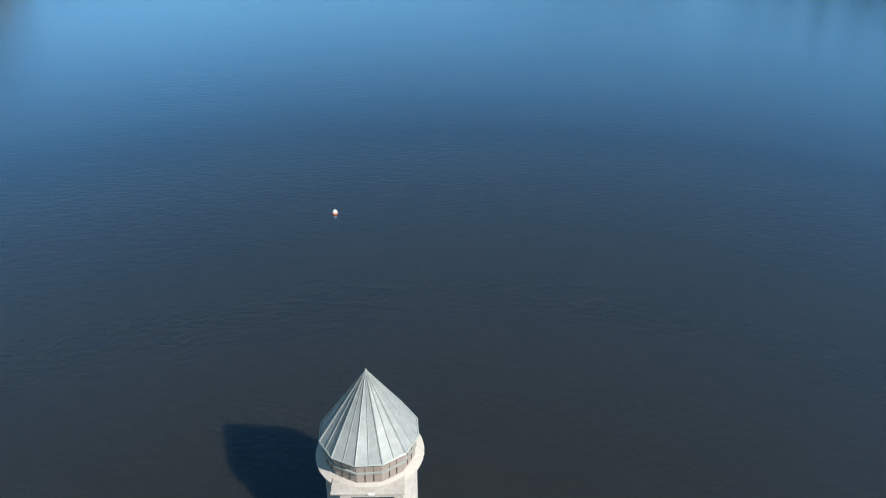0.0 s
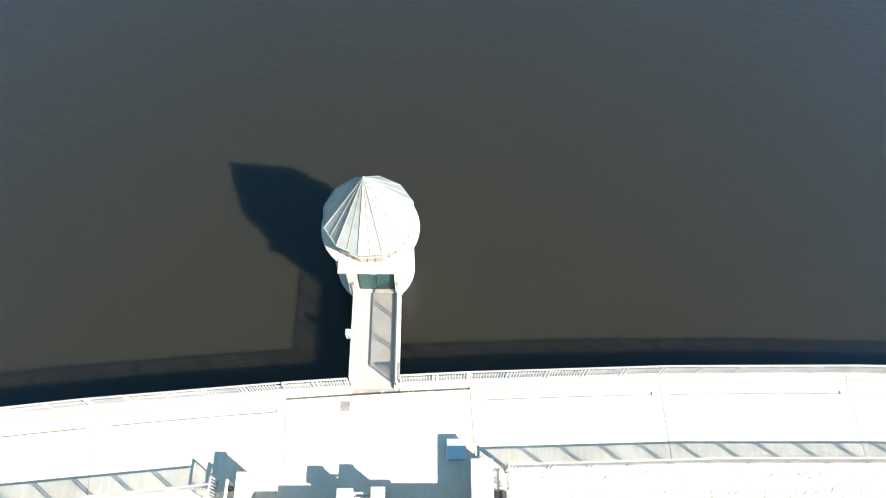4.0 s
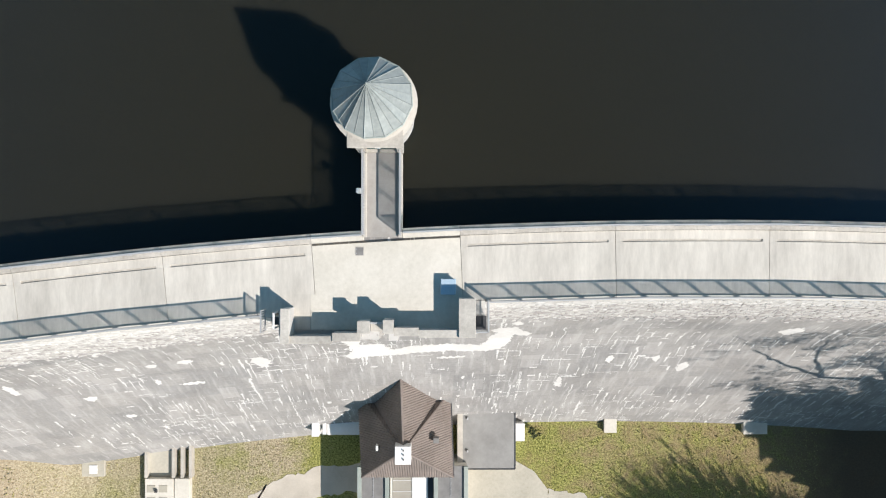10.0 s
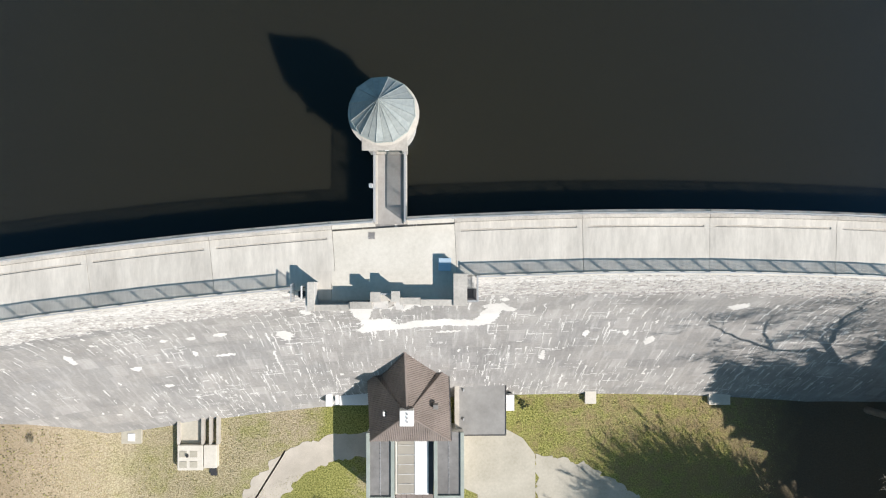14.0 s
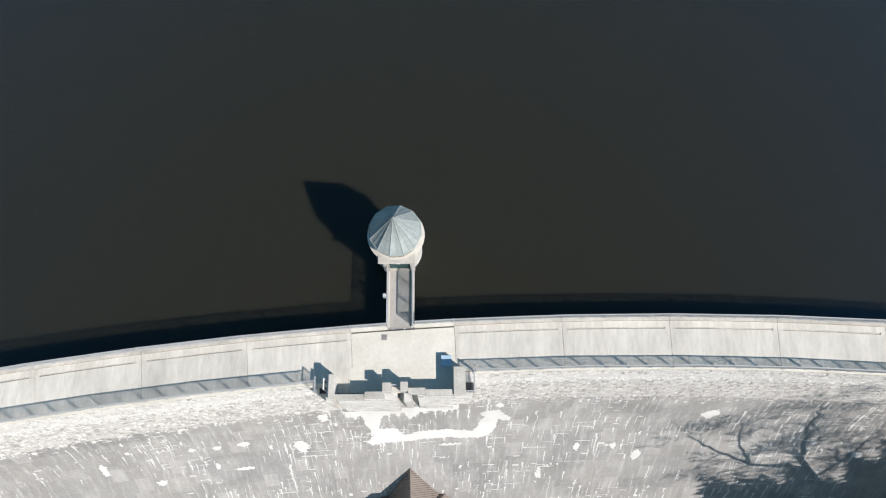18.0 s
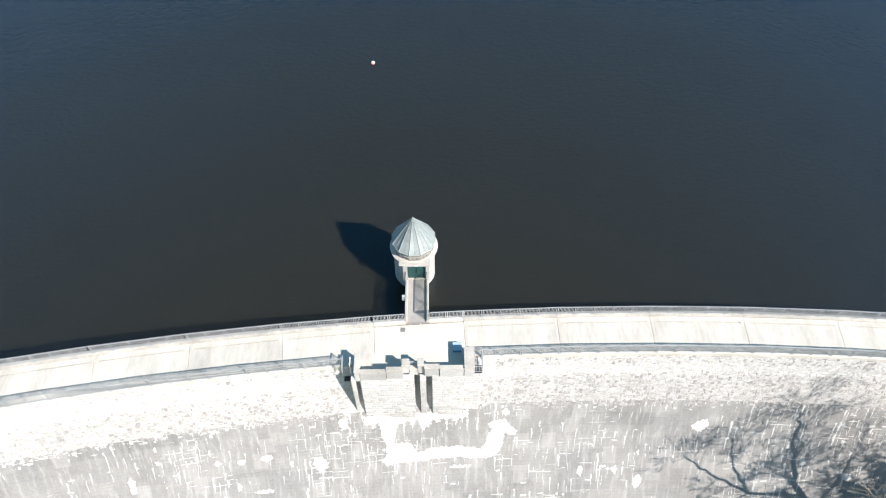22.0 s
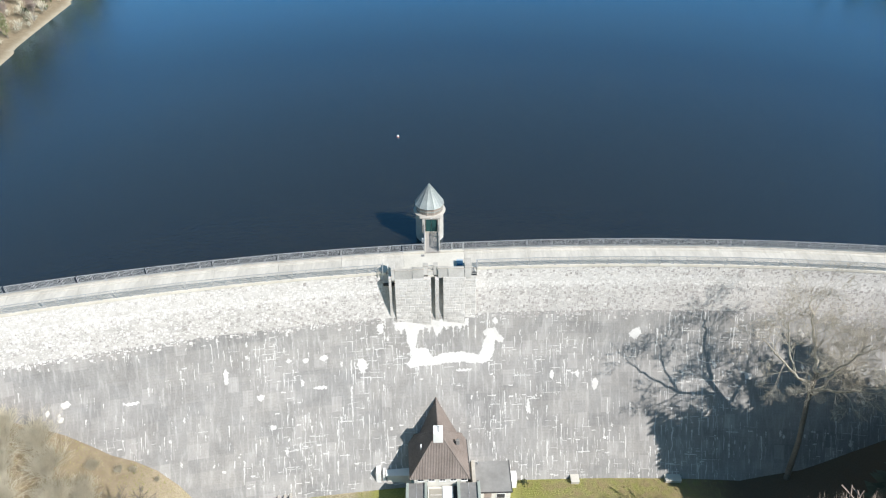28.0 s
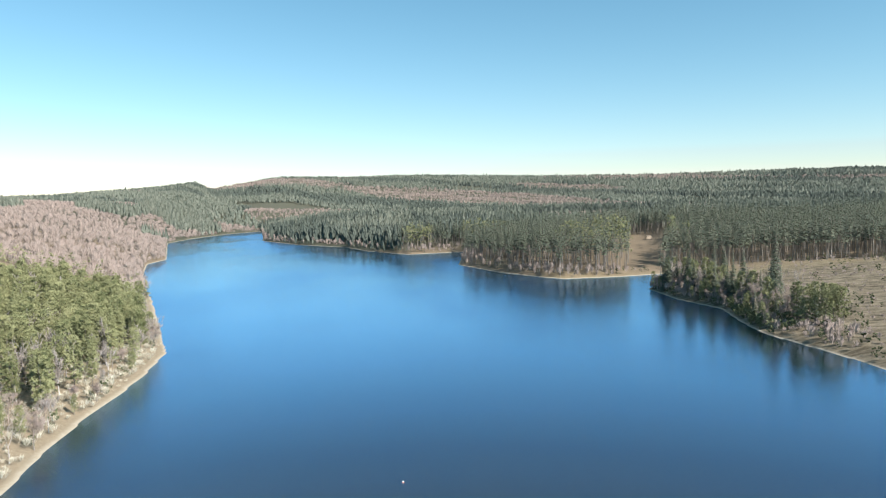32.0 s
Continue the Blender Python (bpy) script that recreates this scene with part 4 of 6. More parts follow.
buoy = thing("marker_buoy", "small round red and white marker buoy floating on the lake", "buoy", at=(-4.23, 36.43, WATER_Z))
for nm, mat, z0, z1, r0, r1 in (("float", ORANGE, -0.12, 0.14, 0.18, 0.20), ("cap", WHITE, 0.14, 0.32, 0.19, 0.08)):
    bm = bmesh.new()
    bmesh.ops.create_cone(bm, cap_ends=True, segments=16, radius1=r0, radius2=r1, depth=z1 - z0, matrix=Matrix.Translation((0, 0, (z0 + z1) / 2)))
    part(nm, bm, mat, buoy)
bm = bmesh.new()
add_tube(bm, (0, 0, 0.3), (0, 0, 0.46), 0.02)
part("ring_stem", bm, DARK_METAL, buoy)


# ---- lime deposits on the face ----
def in_polygon(x, z, poly):
    hit = False
    for (x0, z0), (x1, z1) in zip(poly, poly[1:] + poly[:1]):
        if (z0 > z) != (z1 > z) and x < (x1 - x0) * (z - z0) / (z1 - z0) + x0:
            hit = not hit
    return hit


def deposit(x0, x1, z0, z1, inside, cell=0.12, proud=0.012):
    """A thin crust on the face wherever inside(x, z) holds."""
    verts, faces, at = [], [], {}
    nxc, nzc = int((x1 - x0) / cell) + 1, int((z1 - z0) / cell) + 1

    def corner(i, j):
        if (i, j) not in at:
            at[i, j] = len(verts)
            x, z = x0 + i * cell, z0 + j * cell
            x += 0.05 * math.sin(17.3 * z + 3 * x)
            z += 0.05 * math.sin(13.1 * x + 5 * z)
            verts.append(tuple(face_point(x, z, proud)))
        return at[i, j]

    for i in range(nxc):
        for j in range(nzc):
            if inside(x0 + (i + 0.5) * cell, z0 + (j + 0.5) * cell):
                faces.append((corner(i, j), corner(i + 1, j), corner(i + 1, j + 1), corner(i, j + 1)))
    if faces:
        return raw("lime_deposit", verts, faces, LIME, dam)


SNAKE = [(-2.1, -11.7), (-1.1, -9.9), (0.5, -9.95), (0.9, -11.1), (2.1, -10.7), (4.6, -10.6), (6.9, -11.0), (7.3, -10.2), (7.9, -9.0), (7.3, -8.5), (7.9, -7.9), (8.9, -7.9), (9.6, -8.7), (10.1, -9.3), (9.9, -9.7), (8.9, -9.3),
         (8.8, -10.5), (8.2, -11.6), (7.3, -12.1), (4.9, -11.7), (1.0, -11.9), (-0.9, -12.0), (-1.9, -12.1)]
deposit(-2.6, 10.6, -12.8, -7.5, lambda x, z: in_polygon(x + 0.22 * noise.noise((x, z, 1.0)), z + 0.22 * noise.noise((x * 0.8, z, 7.0)), SNAKE), 0.08)


def blot(cx, cz, rx, rz):
    deposit(cx - 1.6 * rx, cx + 1.6 * rx, cz - 2.2 * rz, cz + 1.8 * rz,
            lambda x, z: ((x - cx) / rx) ** 2 + ((z - cz) / (rz * (1.0 if z > cz else 1.4))) ** 2 < 1 + 0.9 * noise.noise((x * 1.6, z * 1.1, cx)) + 0.8 * noise.noise((x * 4.1, z * 2.3, cx + 9)), 0.07)


for c in ((26.6, -8.7, 0.68, 0.62), (-7.7, -11.3, 0.55, 0.68), (-5.37, -7.2, 0.42, 0.68), (9.0, -7.0, 0.28, 0.36), (21.6, -14.4, 0.36, 0.55), (-24.3, -10.9, 0.32, 0.58), (-20.2, -13.65, 0.52, 0.24), (-12.4, -10.15, 0.52, 0.26),
          (-16.7, -10.1, 0.32, 0.18), (-14.7, -10.2, 0.38, 0.20), (-13.0, -13.3, 0.85, 0.13), (-42.4, -11.5, 0.5, 0.32), (-44.3, -12.2, 0.24, 0.26), (-35.1, -12.5, 0.95, 0.11), (-43.0, -12.9, 0.42, 0.20),
          (16.1, -13.4, 0.3, 0.38), (40.9, -13.4, 0.42, 0.26), (-18.6, -16.9, 0.4, 0.2), (13.0, -16.9, 0.28, 0.8), (4.9, -12.6, 0.9, 0.10)):
    blot(*c)


def drips(x, z):
    """Lime washed down the face below the buttress, in runs of uneven length."""
    reach = 3.3 * math.exp(-((x + 1.45) / 0.62) ** 2) + 1.0 * math.exp(-((x - 1.75) / 0.5) ** 2) + 0.9 * noise.noise((x * 2.3, 4.0, 1.0)) + 1.5 * max(0.0, noise.noise((x * 5.0, 9.0, 2.0)))
    return z > -7.45 - max(0.0, reach)


deposit(-3.6, 5.6, -11.6, -6.6, drips, 0.08)
rng = random.Random(4)
for _ in range(46):
    blot(rng.uniform(-48, 58), rng.uniform(-21, -7.6), rng.uniform(0.09, 0.20), rng.uniform(0.10, 0.34))

# ---- valve house at the foot of the dam ----
GZ = -25.0
house = thing("valve_house", "plastered valve house with brown tiled hip roof against the dam", "house", at=(1.6, -15, GZ))


def h_part(name, bm, material, label="", smooth=False):
    ob = part(name, bm, material, house, label, smooth)
    ob.location = (-1.6, 15, -GZ)
    return ob


def h_box(name, dims, material, label="", bevel=0.0):
    bm = bmesh.new()
    add_box(bm, *dims, bevel)
    return h_part(name, bm, material, label)


EZ, RZ = -20.15, -15.45
HX0, HX1, HY0, HY1 = -1.95, 5.30, -17.95, -11.2
PEAK = Vector((1.55, -14.55, RZ))
REAR = Vector((1.35, -8.6, RZ + 0.05))
h_box("wall", (-1.45, 4.85, -17.4, -9.5, GZ, EZ + 0.05), RENDER_WALL, "pale plastered walls")


def slope(corners, first, second, name="roof_slope"):
    """A roof plane with raised tile rows running down it from ridge to eave (first to second corner)."""
    pts = [Vector(c) for c in corners]
    nrm = (pts[1] - pts[0]).cross(pts[-1] - pts[0]).normalized()
    if nrm.z < 0:
        nrm = -nrm
        pts = pts[::-1]
    bm = bmesh.new()
    hi = [bm.verts.new(p) for p in pts]
    lo = [bm.verts.new(p - nrm * 0.12) for p in pts]
    bm.faces.new(hi)
    bm.faces.new(lo[::-1])
    for k in range(len(pts)):
        bm.faces.new((lo[k], lo[(k + 1) % len(pts)], hi[(k + 1) % len(pts)], hi[k]))
    base = h_part(name, bm, TILE)
    o, u = Vector(first), (Vector(second) - Vector(first)).normalized()
    v = nrm.cross(u)
    if v.z < 0:
        v = -v
    flat = [((p - o).dot(u), (p - o).dot(v)) for p in pts]
    lo_u, hi_u = min(f[0] for f in flat), max(f[0] for f in flat)
    step = 0.19
    w = lo_u + step / 2
    while w < hi_u:
        cuts = []
        for (u0, v0), (u1, v1) in zip(flat, flat[1:] + flat[:1]):
            if (u0 - w) * (u1 - w) < 0:
                cuts.append(v0 + (v1 - v0) * (w - u0) / (u1 - u0))
        if len(cuts) >= 2 and max(cuts) - min(cuts) > 0.15:
            a, b = min(cuts) - 0.04, max(cuts)
            bm = bmesh.new()
            ring0 = []
            for t in (a, b):
                c = o + u * w + v * t
                ring0.append([bm.verts.new(c - u * 0.065), bm.verts.new(c - u * 0.035 + nrm * 0.045), bm.verts.new(c + u * 0.035 + nrm * 0.045), bm.verts.new(c + u * 0.065)])
            for k in range(3):
                bm.faces.new((ring0[0][k], ring0[0][k + 1], ring0[1][k + 1], ring0[1][k]))
            bm.faces.new(ring0[0][::-1])
            bm.faces.new(ring0[1])
            bmesh.ops.recalc_face_normals(bm, faces=bm.faces)
            h_part("tile_strip", bm, TILE)
        w += step


SW, SE, NE, NW = (HX0, HY0, EZ), (HX1, HY0, EZ), (HX1 - 0.25, HY1, EZ), (HX0 - 0.3, HY1, EZ)
slope([SW, SE, PEAK], SW, SE)
slope([SE, NE, PEAK], SE, NE)
slope([NE, NW, PEAK], NE, NW)
slope([NW, SW, PEAK], NW, SW)
slope([PEAK, REAR, (4.75, -8.6, -20.6), (4.75, -11.0, -20.6)], REAR, PEAK, "rear_slope")
slope([REAR, PEAK, (-1.75, -11.0, -20.45), (-1.75, -8.6, -20.45)], REAR, PEAK, "rear_slope")
for a, b in ((SW, PEAK), (SE, PEAK), (NE, PEAK), (REAR, PEAK)):
    bm = bmesh.new()
    add_tube(bm, a, b, 0.10, n=6)
    h_part("ridge_cap", bm, TILE)
h_box("chimney", (0.95, 2.12, -15.42, -14.1, -17.0, -15.0), WHITE, "wide white-rendered chimney", 0.03)
for dy in (-0.32, 0.0, 0.32):
    bm = bmesh.new()
    add_tube(bm, (1.58, -14.72 + dy, -15.0), (1.58, -14.72 + dy, -14.86), 0.05, n=8)
    h_part("flue_pot", bm, DARK_METAL)
for c, lab in (((3.94, -14.36, -17.63), "small open roof light"), ((-0.55, -14.95, -17.75), "thin white roof light")):
    bm = bmesh.new()
    w = 0.09 if c[0] < 0 else 0.22
    add_box(bm, c[0] - w, c[0] + w, c[1] - 0.2, c[1] + 0.2, c[2] - 0.5, c[2] + 0.16, 0.02)
    h_part("roof_light", bm, WHITE if c[0] < 0 else BITUMEN, lab)
for k in range(5):
    x = -1.0 + 1.32 * k
    win = h_box("window", (x, x + 0.75, -17.45, -17.38, -21.2, -20.4), WHITE, "small window under the eaves")
    for px0 in (x + 0.05, x + 0.40):
        box("pane", (px0, px0 + 0.30, -17.47, -17.44, -21.15, -20.45), DARK_METAL, win, "dark glass pane")
    box("window_sill", (x - 0.05, x + 0.80, -17.52, -17.38, -21.28, -21.2), WHITE, win)
for y in (-12.5, -15.5):
    win = h_box("side_window", (4.84, 4.90, y - 0.4, y + 0.4, -22.8, -21.4), WHITE)
    box("pane", (4.89, 4.92, y - 0.33, y + 0.33, -22.73, -21.47), DARK_METAL, win, "dark glass pane")
bm = bmesh.new()
add_tube(bm, (5.34, HY0, EZ - 0.04), (5.1, HY1, EZ - 0.04), 0.07, n=6)
h_part("gutter", bm, DARK_METAL)


def flat_wing(name, label, x0, x1, y0, y1, top, seam):
    ob = thing(name, label, "building wing", at=((x0 + x1) / 2, (y0 + y1) / 2, GZ))
    off = (-(x0 + x1) / 2, -(y0 + y1) / 2, -GZ)

    def piece(nm, dims, mat, lab="", bevel=0.0):
        c = box(nm, dims, mat, ob, lab, bevel)
        c.location = off
        return c
    piece("wall", (x0 + 0.1, x1 - 0.1, y0 + 0.1, y1, GZ, top - 0.2), RENDER_WALL)
    piece("roof_deck", (x0 + 0.35, x1 - 0.35, y0 + 0.4, y1, top - 0.2, top - 0.12), BITUMEN, "grey roofing felt")
    for d in ((x0, x0 + 0.35, y0, y1), (x1 - 0.35, x1, y0, y1), (x0 + 0.35, x1 - 0.35, y0, y0 + 0.4)):
        piece("coping", (*d, top - 0.2, top + 0.06), GREEN_COPING, "greened stone coping", 0.02)
    if seam:
        xm = (x0 + x1) / 2
        piece("roof_seam", (xm - 0.02, xm + 0.02, y0 + 0.5, y1, top - 0.12, top - 0.09), RAIL)
        for k in range(int((y1 - y0) / 0.45)):
            y = y0 + 0.7 + 0.45 * k
            piece("clip", (xm - 0.05, xm + 0.05, y - 0.03, y + 0.03, top - 0.09, top - 0.05), RAIL)
    return ob


flat_wing("west_wing", "flat-roofed wing with grey felt roof and green coping", -2.45, 0.15, -23.8, -17.5, -21.4, True)
flat_wing("east_wing", "flat-roofed wing with grey felt roof and green coping", 3.75, 6.55, -23.7, -17.5, -21.4, True)
hall = thing("machine_hall", "low middle hall with glazed strip roof between the wings", "building wing", at=(2, -20.5, GZ))


def hall_part(nm, dims, mat, lab="", bevel=0.0):
    c = box(nm, dims, mat, hall, lab, bevel)
    c.location = (-2, 20.5, -GZ)
    return c


hall_part("wall", (0.2, 3.7, -23.4, -17.6, GZ, -22.1), RENDER_WALL)
for k in range(6):
    y1 = -17.95 - 0.9 * k
    pane = hall_part("glass_pane", (0.42, 1.98, y1 - 0.86, y1, -22.1, -22.04), GLASS_TAN, "dusty tan glazing pane")
    box("glazing_bar", (0.42, 1.98, y1 - 0.90, y1 - 0.86, -22.1, -22.0), WHITE, pane)
hall_part("roof_panel", (1.98, 3.28, -23.4, -17.6, -22.1, -21.98), WHITE, "white painted roof panel", 0.01)
hall_part("gutter_channel", (3.28, 3.72, -23.4, -17.6, -22.1, -22.06), DARK_METAL, "dark valley gutter")
bm = bmesh.new()
for k in range(7):
    x0 = 0.22 + 0.5 * k
    vs = [bm.verts.new(v) for v in ((x0, -23.38, -22.1), (x0 + 0.47, -23.38, -22.1), (x0 + 0.47, -24.25, -22.75), (x0, -24.25, -22.75), (x0, -23.38, -22.2), (x0 + 0.47, -23.38, -22.2), (x0 + 0.47, -24.25, -22.85), (x0, -24.25, -22.85))]
    for f in ((3, 2, 1, 0), (4, 5, 6, 7), (0, 1, 5, 4), (1, 2, 6, 5), (2, 3, 7, 6), (3, 0, 4, 7)):
        bm.faces.new([vs[i] for i in f])
    ob = part("pent_panel", bm, TILE, hall)
    ob.location = (-2, 20.5, -GZ)
    bm = bmesh.new()
bm.free()
hall_part("front_beam", (0.1, 3.85, -24.4, -24.1, GZ, -22.85), CONCRETE)
for x in (-0.2, 4.3):
    hall_part("downpipe", (x - 0.05, x + 0.05, -24.0, -23.86, GZ, -21.6), DARK_METAL)

annex = thing("annex", "single-storey annex with flat dark felt roof beside the valve house", "annex", at=(8.3, -15.4, GZ))


def ax(nm, dims, mat, lab="", bevel=0.0):
    c = box(nm, dims, mat, annex, lab, bevel)
    c.location = (-8.3, 15.4, -GZ)
    return c


ax("wall", (6.3, 10.35, -17.95, -11.5, GZ, -22.85), RENDER_WALL, "white plastered walls")
ax("roof", (6.15, 10.5, -18.1, -11.5, -22.85, -22.72), PALE_FELT, "worn dark felt roof")
ax("roof_edge", (10.5, 10.56, -18.1, -11.5, -22.9, -22.66), DARK_METAL)
ax("roof_edge", (6.15, 10.5, -18.16, -18.1, -22.9, -22.66), DARK_METAL)
ax("parapet_strip", (5.72, 6.15, -17.9, -11.5, GZ, -22.5), CONCRETE, "pale stone strip")
door = ax("door", (7.1, 8.0, -18.0, -17.94, GZ, -23.0), BAND)
box("handle", (7.82, 7.9, -18.05, -18.0, -24.0, -23.95), RAIL, door)
win = ax("window", (8.6, 9.7, -18.0, -17.94, -24.1, -23.2), WHITE)
box("pane", (8.66, 9.64, -18.02, -17.99, -24.04, -23.26), DARK_METAL, win, "dark glass pane")
for y in (-13.9, -16.6):
    ax("roof_vent", (6.5, 6.62, y - 0.1, y + 0.1, -22.72, -22.55), RAIL)
locker = thing("outdoor_cabinet", "small white outdoor cabinet standing against the annex", "cabinet", at=(11.0, -15.2, GZ))
box("body", (-0.4, 0.35, -0.75, 0.65, 0, 1.5), WHITE, locker, bevel=0.02)
box("lid", (-0.45, 0.40, -0.80, 0.70, 1.5, 1.58), WHITE, locker, bevel=0.02)

porch = thing("side_porch", "low white-roofed side entrance on the shaded side of the house", "porch", at=(-4, -14.6, GZ))
for nm, dims, mat in (("wall", (-4.9, -1.5, -15.2, -13.6, GZ, -23.0), RENDER_WALL), ("roof", (-5.1, -1.45, -15.3, -13.5, -23.0, -22.85), WHITE),
                      ("gable_block", (-6.3, -5.7, -15.3, -13.9, GZ, -22.3), WHITE), ("post", (-5.45, -5.15, -15.2, -13.9, GZ, -22.6), WHITE)):
    c = box(nm, dims, mat, porch, bevel=0.02)
    c.location = (4, 14.6, -GZ)

# pond, paths and outlet works on the meadow
PCX, PW = 2.15, 5.4


def pond_outline(w, top):
    pts = [(PCX + w, -45.0)]
    for k in range(0, 19):
        a = math.pi * k / 18
        c, s_ = math.cos(a), math.sin(a)
        pts.append((PCX + w * math.copysign(abs(c) ** 0.55, c), top - 5.0 + 5.0 * abs(s_) ** 0.55))
    pts.append((PCX - w, -45.0))
    return pts


pond = thing("stilling_pond", "brown-watered stilling basin with a stone rim below the valve house", "pond", at=(PCX, -30, GZ))
bm = bmesh.new()
outer, inner = pond_outline(PW + 0.45, -24.45), pond_outline(PW, -24.95)
for (a, b), (c, d) in zip(zip(outer, outer[1:]), zip(inner, inner[1:])):
    lo, hi = GZ - 0.4, GZ + 0.14
    vs = [bm.verts.new((p[0], p[1], z)) for z in (lo, hi) for p in (a, b, d, c)]
    for f in ((0, 1, 5, 4), (1, 2, 6, 5), (2, 3, 7, 6), (3, 0, 4, 7), (4, 5, 6, 7)):
        bm.faces.new([vs[i] for i in f])
bmesh.ops.recalc_face_normals(bm, faces=bm.faces)
ob = part("rim", bm, CONCRETE, pond, "pale stone rim")
ob.location = (-PCX, 30, -GZ)
bm = bmesh.new()
bm.faces.new([bm.verts.new((x, y, GZ + 0.05)) for x, y in inner])
bmesh.ops.recalc_face_normals(bm, faces=bm.faces)
ob = part("water", bm, POND_WATER, pond, "murky ochre water")
if ob.data.polygons[0].normal.z < 0:
    ob.data.flip_normals()
ob.location = (-PCX, 30, -GZ)


def ragged(outline, amp=0.26):
    """The outline with many more corners, worn unevenly."""
    out = []
    for (x0, y0), (x1, y1) in zip(outline, outline[1:] + outline[:1]):
        n = max(1, int(math.hypot(x1 - x0, y1 - y0) / 0.3))
        for k in range(n):
            x, y = x0 + (x1 - x0) * k / n, y0 + (y1 - y0) * k / n
            out.append((x + amp * 2 * noise.noise((x * 1.3, y * 1.3, 2.0)) + amp * noise.noise((x * 5, y * 5, 3.0)), y + amp * 2 * noise.noise((x * 1.3, y * 1.3, 8.0)) + amp * noise.noise((x * 5, y * 5, 5.0))))
    return out


def paving(name, outline, material, label, category, lift, rough=True):
    bm = bmesh.new()
    add_prism(bm, ragged(outline) if rough else outline, GZ - 0.05, GZ + lift)
    bmesh.ops.recalc_face_normals(bm, faces=bm.faces)
    ob = part(name, bm, material)
    tagged(ob, label, category, kind="structure")
    return ob


paving("pavement_apron", [(6.6, -17.9), (10.6, -18.0), (12.4, -19.0), (13.6, -20.6), (13.6, -42), (8.0, -42), (8.0, -24.4), (6.6, -23.8)], APRON, "worn pale concrete apron beside the house", "pavement", 0.04, False)
paving("pavement_drive", [(13.66, -20.6), (16.2, -20.9), (19.0, -21.8), (23.0, -24.2), (27.5, -28.6), (31.0, -34), (26.0, -36), (21.5, -29.5), (17.0, -26.4), (13.66, -26.0)], APRON, "grey asphalt drive across the grass", "drive", 0.03)
paving("pavement_gravel", [(13.66, -26.1), (16.5, -26.6), (18.2, -30), (17.0, -42), (13.66, -42)], PALE_GRAVEL, "pale gravel verge beside the drive", "gravel", 0.025)
paving("pavement_track", [(-2.6, -20.6), (-5.5, -21.1), (-8.5, -22.2), (-11.6, -25.0), (-13.4, -29.5), (-14.5, -36), (-18.2, -36), (-16.8, -29.0), (-14.3, -23.4), (-10.6, -20.0), (-6.4, -18.6), (-2.6, -18.4)], PALE_GRAVEL, "pale curved gravel track over the meadow", "track", 0.03)

outlet = thing("outlet_works", "concrete outlet chambers with flat lids beside the dam toe", "concrete chamber", at=(-19, -19, GZ))


def ow(nm, dims, mat, lab="", bevel=0.0):
    c = box(nm, dims, mat, outlet, lab, bevel)
    c.location = (19, 19, -GZ)


ow("chamber", (-20.75, -18.35, -21.75, -19.35, GZ - 0.3, GZ + 0.75), CENTRE_SLAB, "pale concrete chamber", 0.03)
ow("chamber", (-18.27, -17.0, -21.55, -19.35, GZ - 0.3, GZ + 0.72), CENTRE_SLAB, "", 0.03)
for x in (-20.2, -19.2):
    for y in (-21.2, -20.2):
        ow("lid", (x - 0.35, x + 0.35, y - 0.3, y + 0.3, GZ + 0.75, GZ + 0.79), APRON, "", 0.01)
ow("lid_handle", (-19.86, -19.66, -20.46, -20.24, GZ + 0.79, GZ + 0.98), DARK_METAL)
for x in (-20.8, -18.5, -17.75, -17.05):
    ow("cheek_wall", (x, x + 0.25, -19.3, -16.2, GZ - 0.3, GZ + 0.7), CONCRETE)
ow("channel_bed", (-20.55, -18.5, -19.3, -16.2, GZ - 0.3, GZ + 0.25), APRON)
ow("step", (-17.75, -17.15, -22.0, -21.6, GZ - 0.1, GZ + 0.5), DARK_METAL)
ow("step", (-17.75, -17.15, -22.4, -22.05, GZ - 0.1, GZ + 0.25), DARK_METAL)
slab2 = thing("concrete_slab", "grey concrete slab with a small pale cover at the toe", "concrete slab", at=(-25.3, -17.5, GZ))
for nm, dims, mat in (("slab", (-1.0, 0.95, -1.8, 1.6, -0.2, 0.30), APRON), ("cover", (-0.35, 0.35, -1.55, -0.8, 0.30, 0.36), WHITE)):
    box(nm, dims, mat, slab2, bevel=0.03)
for x, y, w, d, h in ((18.9, -14.95, 0.5, 0.6, 0.5), (26.6, -13.7, 0.55, 0.25, 0.4), (31.4, -15.1, 1.0, 0.6, 0.5)):
    mh = thing("manhole_box", "low pale concrete manhole box at the toe of the dam", "manhole", "manholes at the toe", at=(x, y, GZ))
    box("shaft", (-w, w, -d, d, -0.3, h - 0.08), CONCRETE, mh)
    box("cover", (-w - 0.04, w + 0.04, -d - 0.04, d + 0.04, h - 0.08, h), CENTRE_SLAB, mh, bevel=0.02)
cover = thing("manhole_cover", "round rusty manhole cover in the gravel", "manhole", at=(15.0, -25.2, GZ + 0.03))
bm = bmesh.new()
bmesh.ops.create_cone(bm, cap_ends=True, segments=20, radius1=0.34, radius2=0.32, depth=0.06, matrix=Matrix.Translation((0, 0, 0.01)))
part("lid", bm, surface("rusty_iron", (0.18, 0.09, 0.06), (0.30, 0.17, 0.12), 1.0, 0.8), cover)
bm = bmesh.new()
bmesh.ops.create_cone(bm, cap_ends=True, segments=20, radius1=0.44, radius2=0.42, depth=0.05)
part("frame", bm, APRON, cover)

